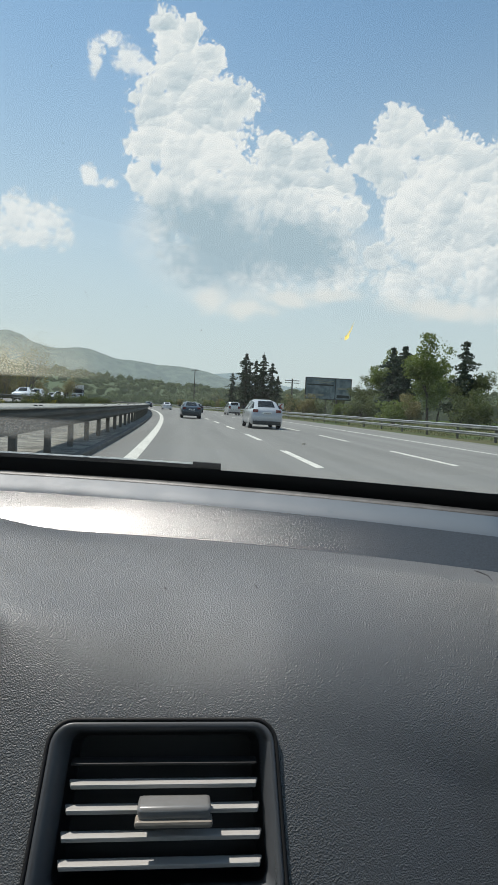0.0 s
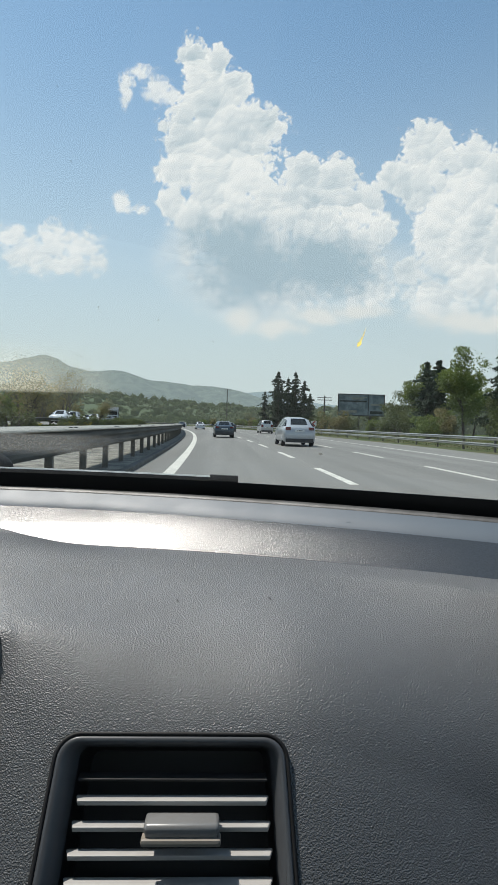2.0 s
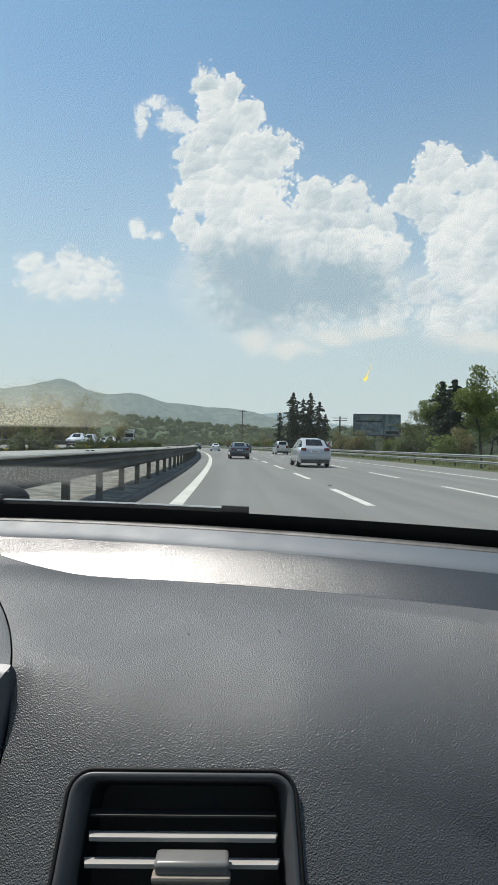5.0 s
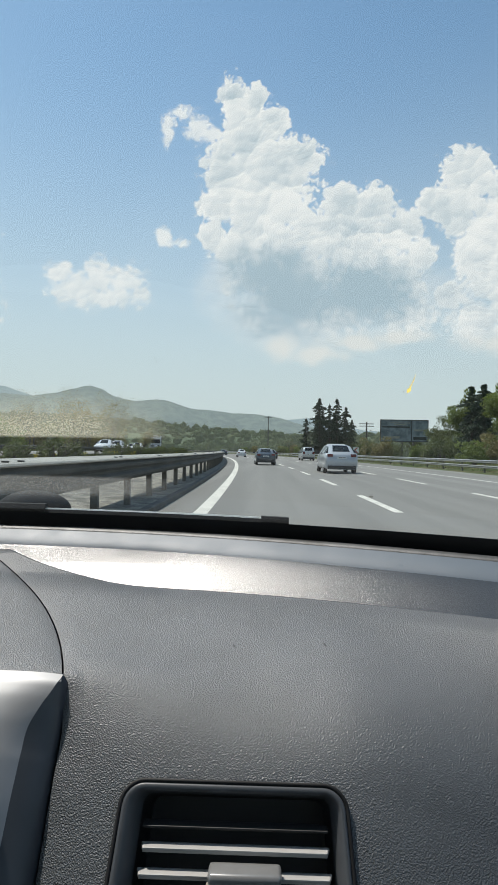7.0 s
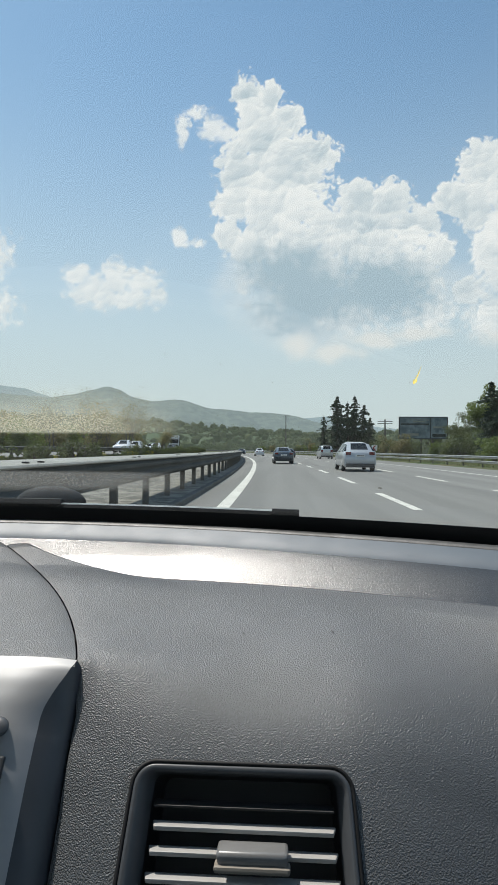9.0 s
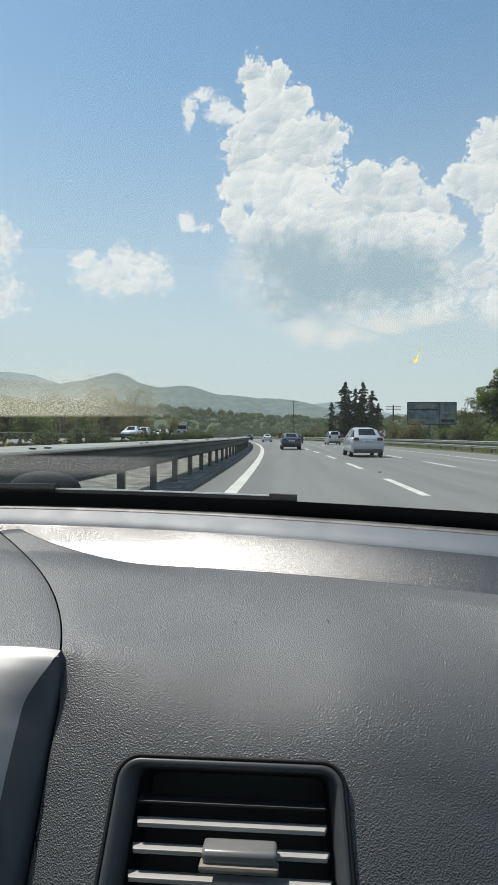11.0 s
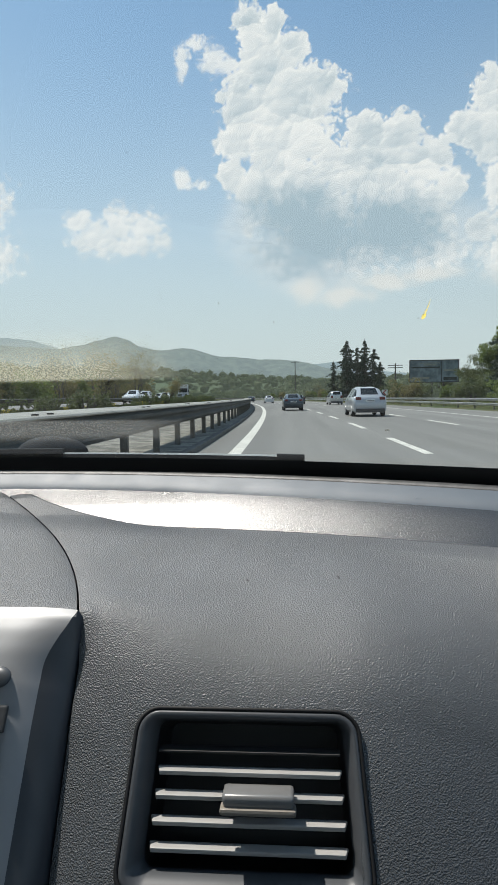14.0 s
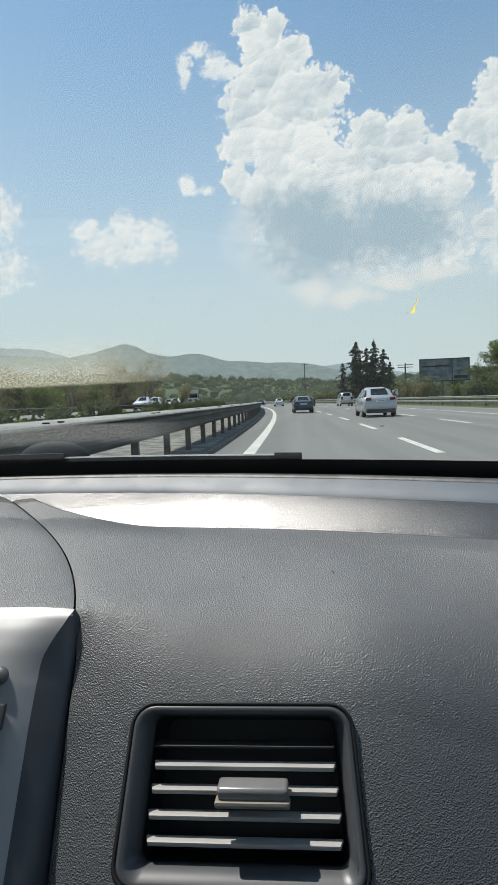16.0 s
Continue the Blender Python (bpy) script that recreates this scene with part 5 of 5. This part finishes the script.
def windscreen():
    t = thing("windscreen", "raked clear windscreen with a black border and insect marks", "windscreen", CAR)
    xs, zs = np.linspace(-0.97, 0.48, 40), np.linspace(-0.105, 0.40, 24)
    verts = [glass_point(x, z) for z in zs for x in xs]
    pane = part("pane", mesh_of("pane", verts, grid_faces(len(zs), len(xs)), WINDSCREEN, True), t, "clear glass, slightly dusty")
    pane.visible_shadow = False
    zs = (-0.105, -0.085, -0.0665)
    verts = [glass_point(x, z, 0.004) for z in zs for x in xs]
    part("black_border", mesh_of("black_border", verts, grid_faces(len(zs), len(xs)), FRIT, True), t, "black printed border along the glass")
    rng = random.Random(4)
    # the yellow smear: a pointed streak with ragged lumps
    for name, x, z, w, h, lean in (("smear", 0.1475, 0.071, .0017, .0042, .35), ("smear", 0.1496, 0.0775, .0005, .0045, .2)):
        n, verts = 18, []
        for k in range(n):
            a = 2 * math.pi * k / n
            high = math.sin(a)
            wide = w * math.cos(a) * (0.85 - 0.5 * high) * rng.uniform(0.5, 1.35)
            verts.append(glass_point(x + wide + lean * h * high, z + h * high, 0.002))
        verts.append(glass_point(x, z, 0.0024))
        part(name, mesh_of(name, verts, [(k, (k + 1) % n, n) for k in range(n)], SPLAT), t, "yellow insect smear")
    n = 12
    for x, z, w, h in ((0.128, -0.031, .0022, .0012), (-0.03, 0.09, .0005, .0009), (-0.085, 0.10, .0005, .0010), (0.02, 0.072, .0006, .0006), (-0.084, 0.097, .0004, .0006), (0.143, 0.068, .0005, .0006)):
        verts = [glass_point(x + w * math.cos(2 * math.pi * k / n) * rng.uniform(0.7, 1.2), z + h * math.sin(2 * math.pi * k / n) * rng.uniform(0.7, 1.2), 0.002) for k in range(n)]
        part("insect_mark", mesh_of("insect_mark", verts, [tuple(range(n))], MARK), t, "small dark insect mark")
    xs, zs = np.linspace(-0.48, -0.03, 20), np.linspace(-0.064, 0.085, 8)
    verts = [glass_point(x, z, 0.0015) for z in zs for x in xs]
    part("dust_film", mesh_of("dust_film", verts, grid_faces(len(zs), len(xs)), DUST, True), t, "pale straw-coloured dust beside the wiper's stroke")
    verts = [glass_point(x, z, 0.0018) for z in zs for x in xs]
    part("dust_film", mesh_of("dust_film", verts, grid_faces(len(zs), len(xs)), GREY_DUST, True), t, "grey speckled dust low on the glass")
    return t


windscreen()


def wiper():
    t = thing("wiper", "black wiper lying along the foot of the windscreen", "wiper", CAR)
    xs = np.linspace(-0.75, 0.048, 60)

    def low(x):
        return glass_point(x, -0.0665, -0.004)

    def bar(name, xs, half, up, lift, material, label=""):
        verts = []
        for x in xs:
            p = low(x)
            verts += [p + Vector((0, -half, lift)), p + Vector((0, half, lift)), p + Vector((0, half * 0.7, lift + up)), p + Vector((0, -half * 0.7, lift + up))]
        f = [(i * 4 + j, i * 4 + (j + 1) % 4, i * 4 + 4 + (j + 1) % 4, i * 4 + 4 + j) for i in range(len(xs) - 1) for j in range(4)]
        e = (len(xs) - 1) * 4
        f += [(0, 1, 2, 3), (e + 3, e + 2, e + 1, e)]
        part(name, mesh_of(name, verts, f, material), t, label)

    bar("blade", xs, .004, .0065, -.003, RUBBER)
    # the spine's pale steel draws the bright reflected line along the wiper
    bar("spine", [x for x in xs if x < 0.03], .0026, .0014, .0037, STEEL, "thin spine, pale for the bright reflection along it")
    bar("end_cap", np.linspace(0.018, 0.0485, 8), .005, .0095, -.003, RUBBER, "raised end cap")
    bm = bmesh.new()
    bmesh.ops.create_uvsphere(bm, u_segments=28, v_segments=14, radius=1.0, matrix=Matrix.Translation(glass_point(-0.268, -0.0645, -0.026)) @ Matrix.Diagonal((.047, .016, .0225, 1)))
    part("pivot_cap", bm, t, "black domed cap over the wiper arm", RUBBER, True)
    bar("arm", np.linspace(-0.6, -0.245, 20), .006, .006, .004, RUBBER)


wiper()


def car_shell():
    """Plain body that holds the dashboard and closes the cabin."""
    t = thing("passenger_car", "dark car body that carries the dashboard and windscreen", "car")
    part("floor", box((-1.0, -2.4, 0.22), (0.50, 0.8, 0.34), 0.03), t, "", CAR_TRIM)
    part("bonnet", box((-0.98, 0.74, 0.42), (0.47, 1.95, 0.93), 0.12), t, "", DARK_CAR)
    part("bulkhead", box((-1.03, 0.70, 0.3), (0.47, 0.76, 1.06), 0.01), t, "", CAR_TRIM)
    part("roof", box((-0.90, -1.9, 1.585), (0.36, 0.30, 1.64), 0.02), t, "grey lined roof", LINING)
    for x in (-1.0, 0.44):
        part("door_panel", box((x, -2.3, 0.3), (x + 0.06, 0.74, 1.06), 0.02), t, "", DARK_CAR)
        top = -0.88 if x < 0 else 0.33
        part("windscreen_pillar", mesh_of("windscreen_pillar", *tube([(x + 0.03, 0.66, 1.05), ((x + top) / 2 + 0.02, 0.46, 1.33), (top + 0.01, 0.26, 1.61)], [.045, .04, .04], 8), LINING, True), t)
        part("door_pillar", mesh_of("door_pillar", *tube([(x + 0.03, -0.75, 1.05), (top, -0.72, 1.6)], [.05, .045], 8), LINING, True), t)
        part("rear_pillar", mesh_of("rear_pillar", *tube([(x + 0.03, -2.2, 1.05), (top, -1.85, 1.6)], [.08, .07], 8), LINING, True), t)
    part("tail", box((-0.99, -2.42, 0.3), (0.48, -2.3, 1.06), 0.02), t, "", DARK_CAR)
    for x in (-0.86, 0.35):
        for y in (1.35, -1.35):
            bm = bmesh.new()
            bmesh.ops.create_cone(bm, cap_ends=True, segments=24, radius1=.32, radius2=.32, depth=.2, matrix=pose(x, y, .32, 0, 90, 0))
            part("wheel", bm, t, "", TYRE, True)


car_shell()


# ---- shadow specks and a hair on the dashboard ----
def lint(places, thick, label):
    """A short dark thread that lies on the plastic; it serves for shadow specks and for a hair."""
    t = thing("lint", label, "lint", CAR)
    part("thread", mesh_of("thread", *tube([Vector(p) for p in places], [thick * 0.6] + [thick] * (len(places) - 2) + [thick * 0.4], 5), SHADOW_SPECK_HAIR, True), t)


# the first two stand for shadows that the windscreen's insect marks cast
lint([(-.0010, .4675, 1.0613), (-.0002, .4655, 1.0612), (.0010, .4640, 1.0606)], .0006, "tiny dark speck shaped as an insect mark's shadow on the grained dashboard")
lint([(.0695, .4705, 1.0637), (.0708, .4680, 1.0632), (.0712, .4655, 1.0624), (.0725, .4640, 1.0619)], .0007, "short dark streak shaped as an insect mark's shadow on the grained dashboard")
lint([(.2568, .4813, 1.0760), (.2600, .4780, 1.0757), (.2640, .4710, 1.0746), (.2628, .4617, 1.0734)], .0006, "thin curved dark hair on the grained dashboard")
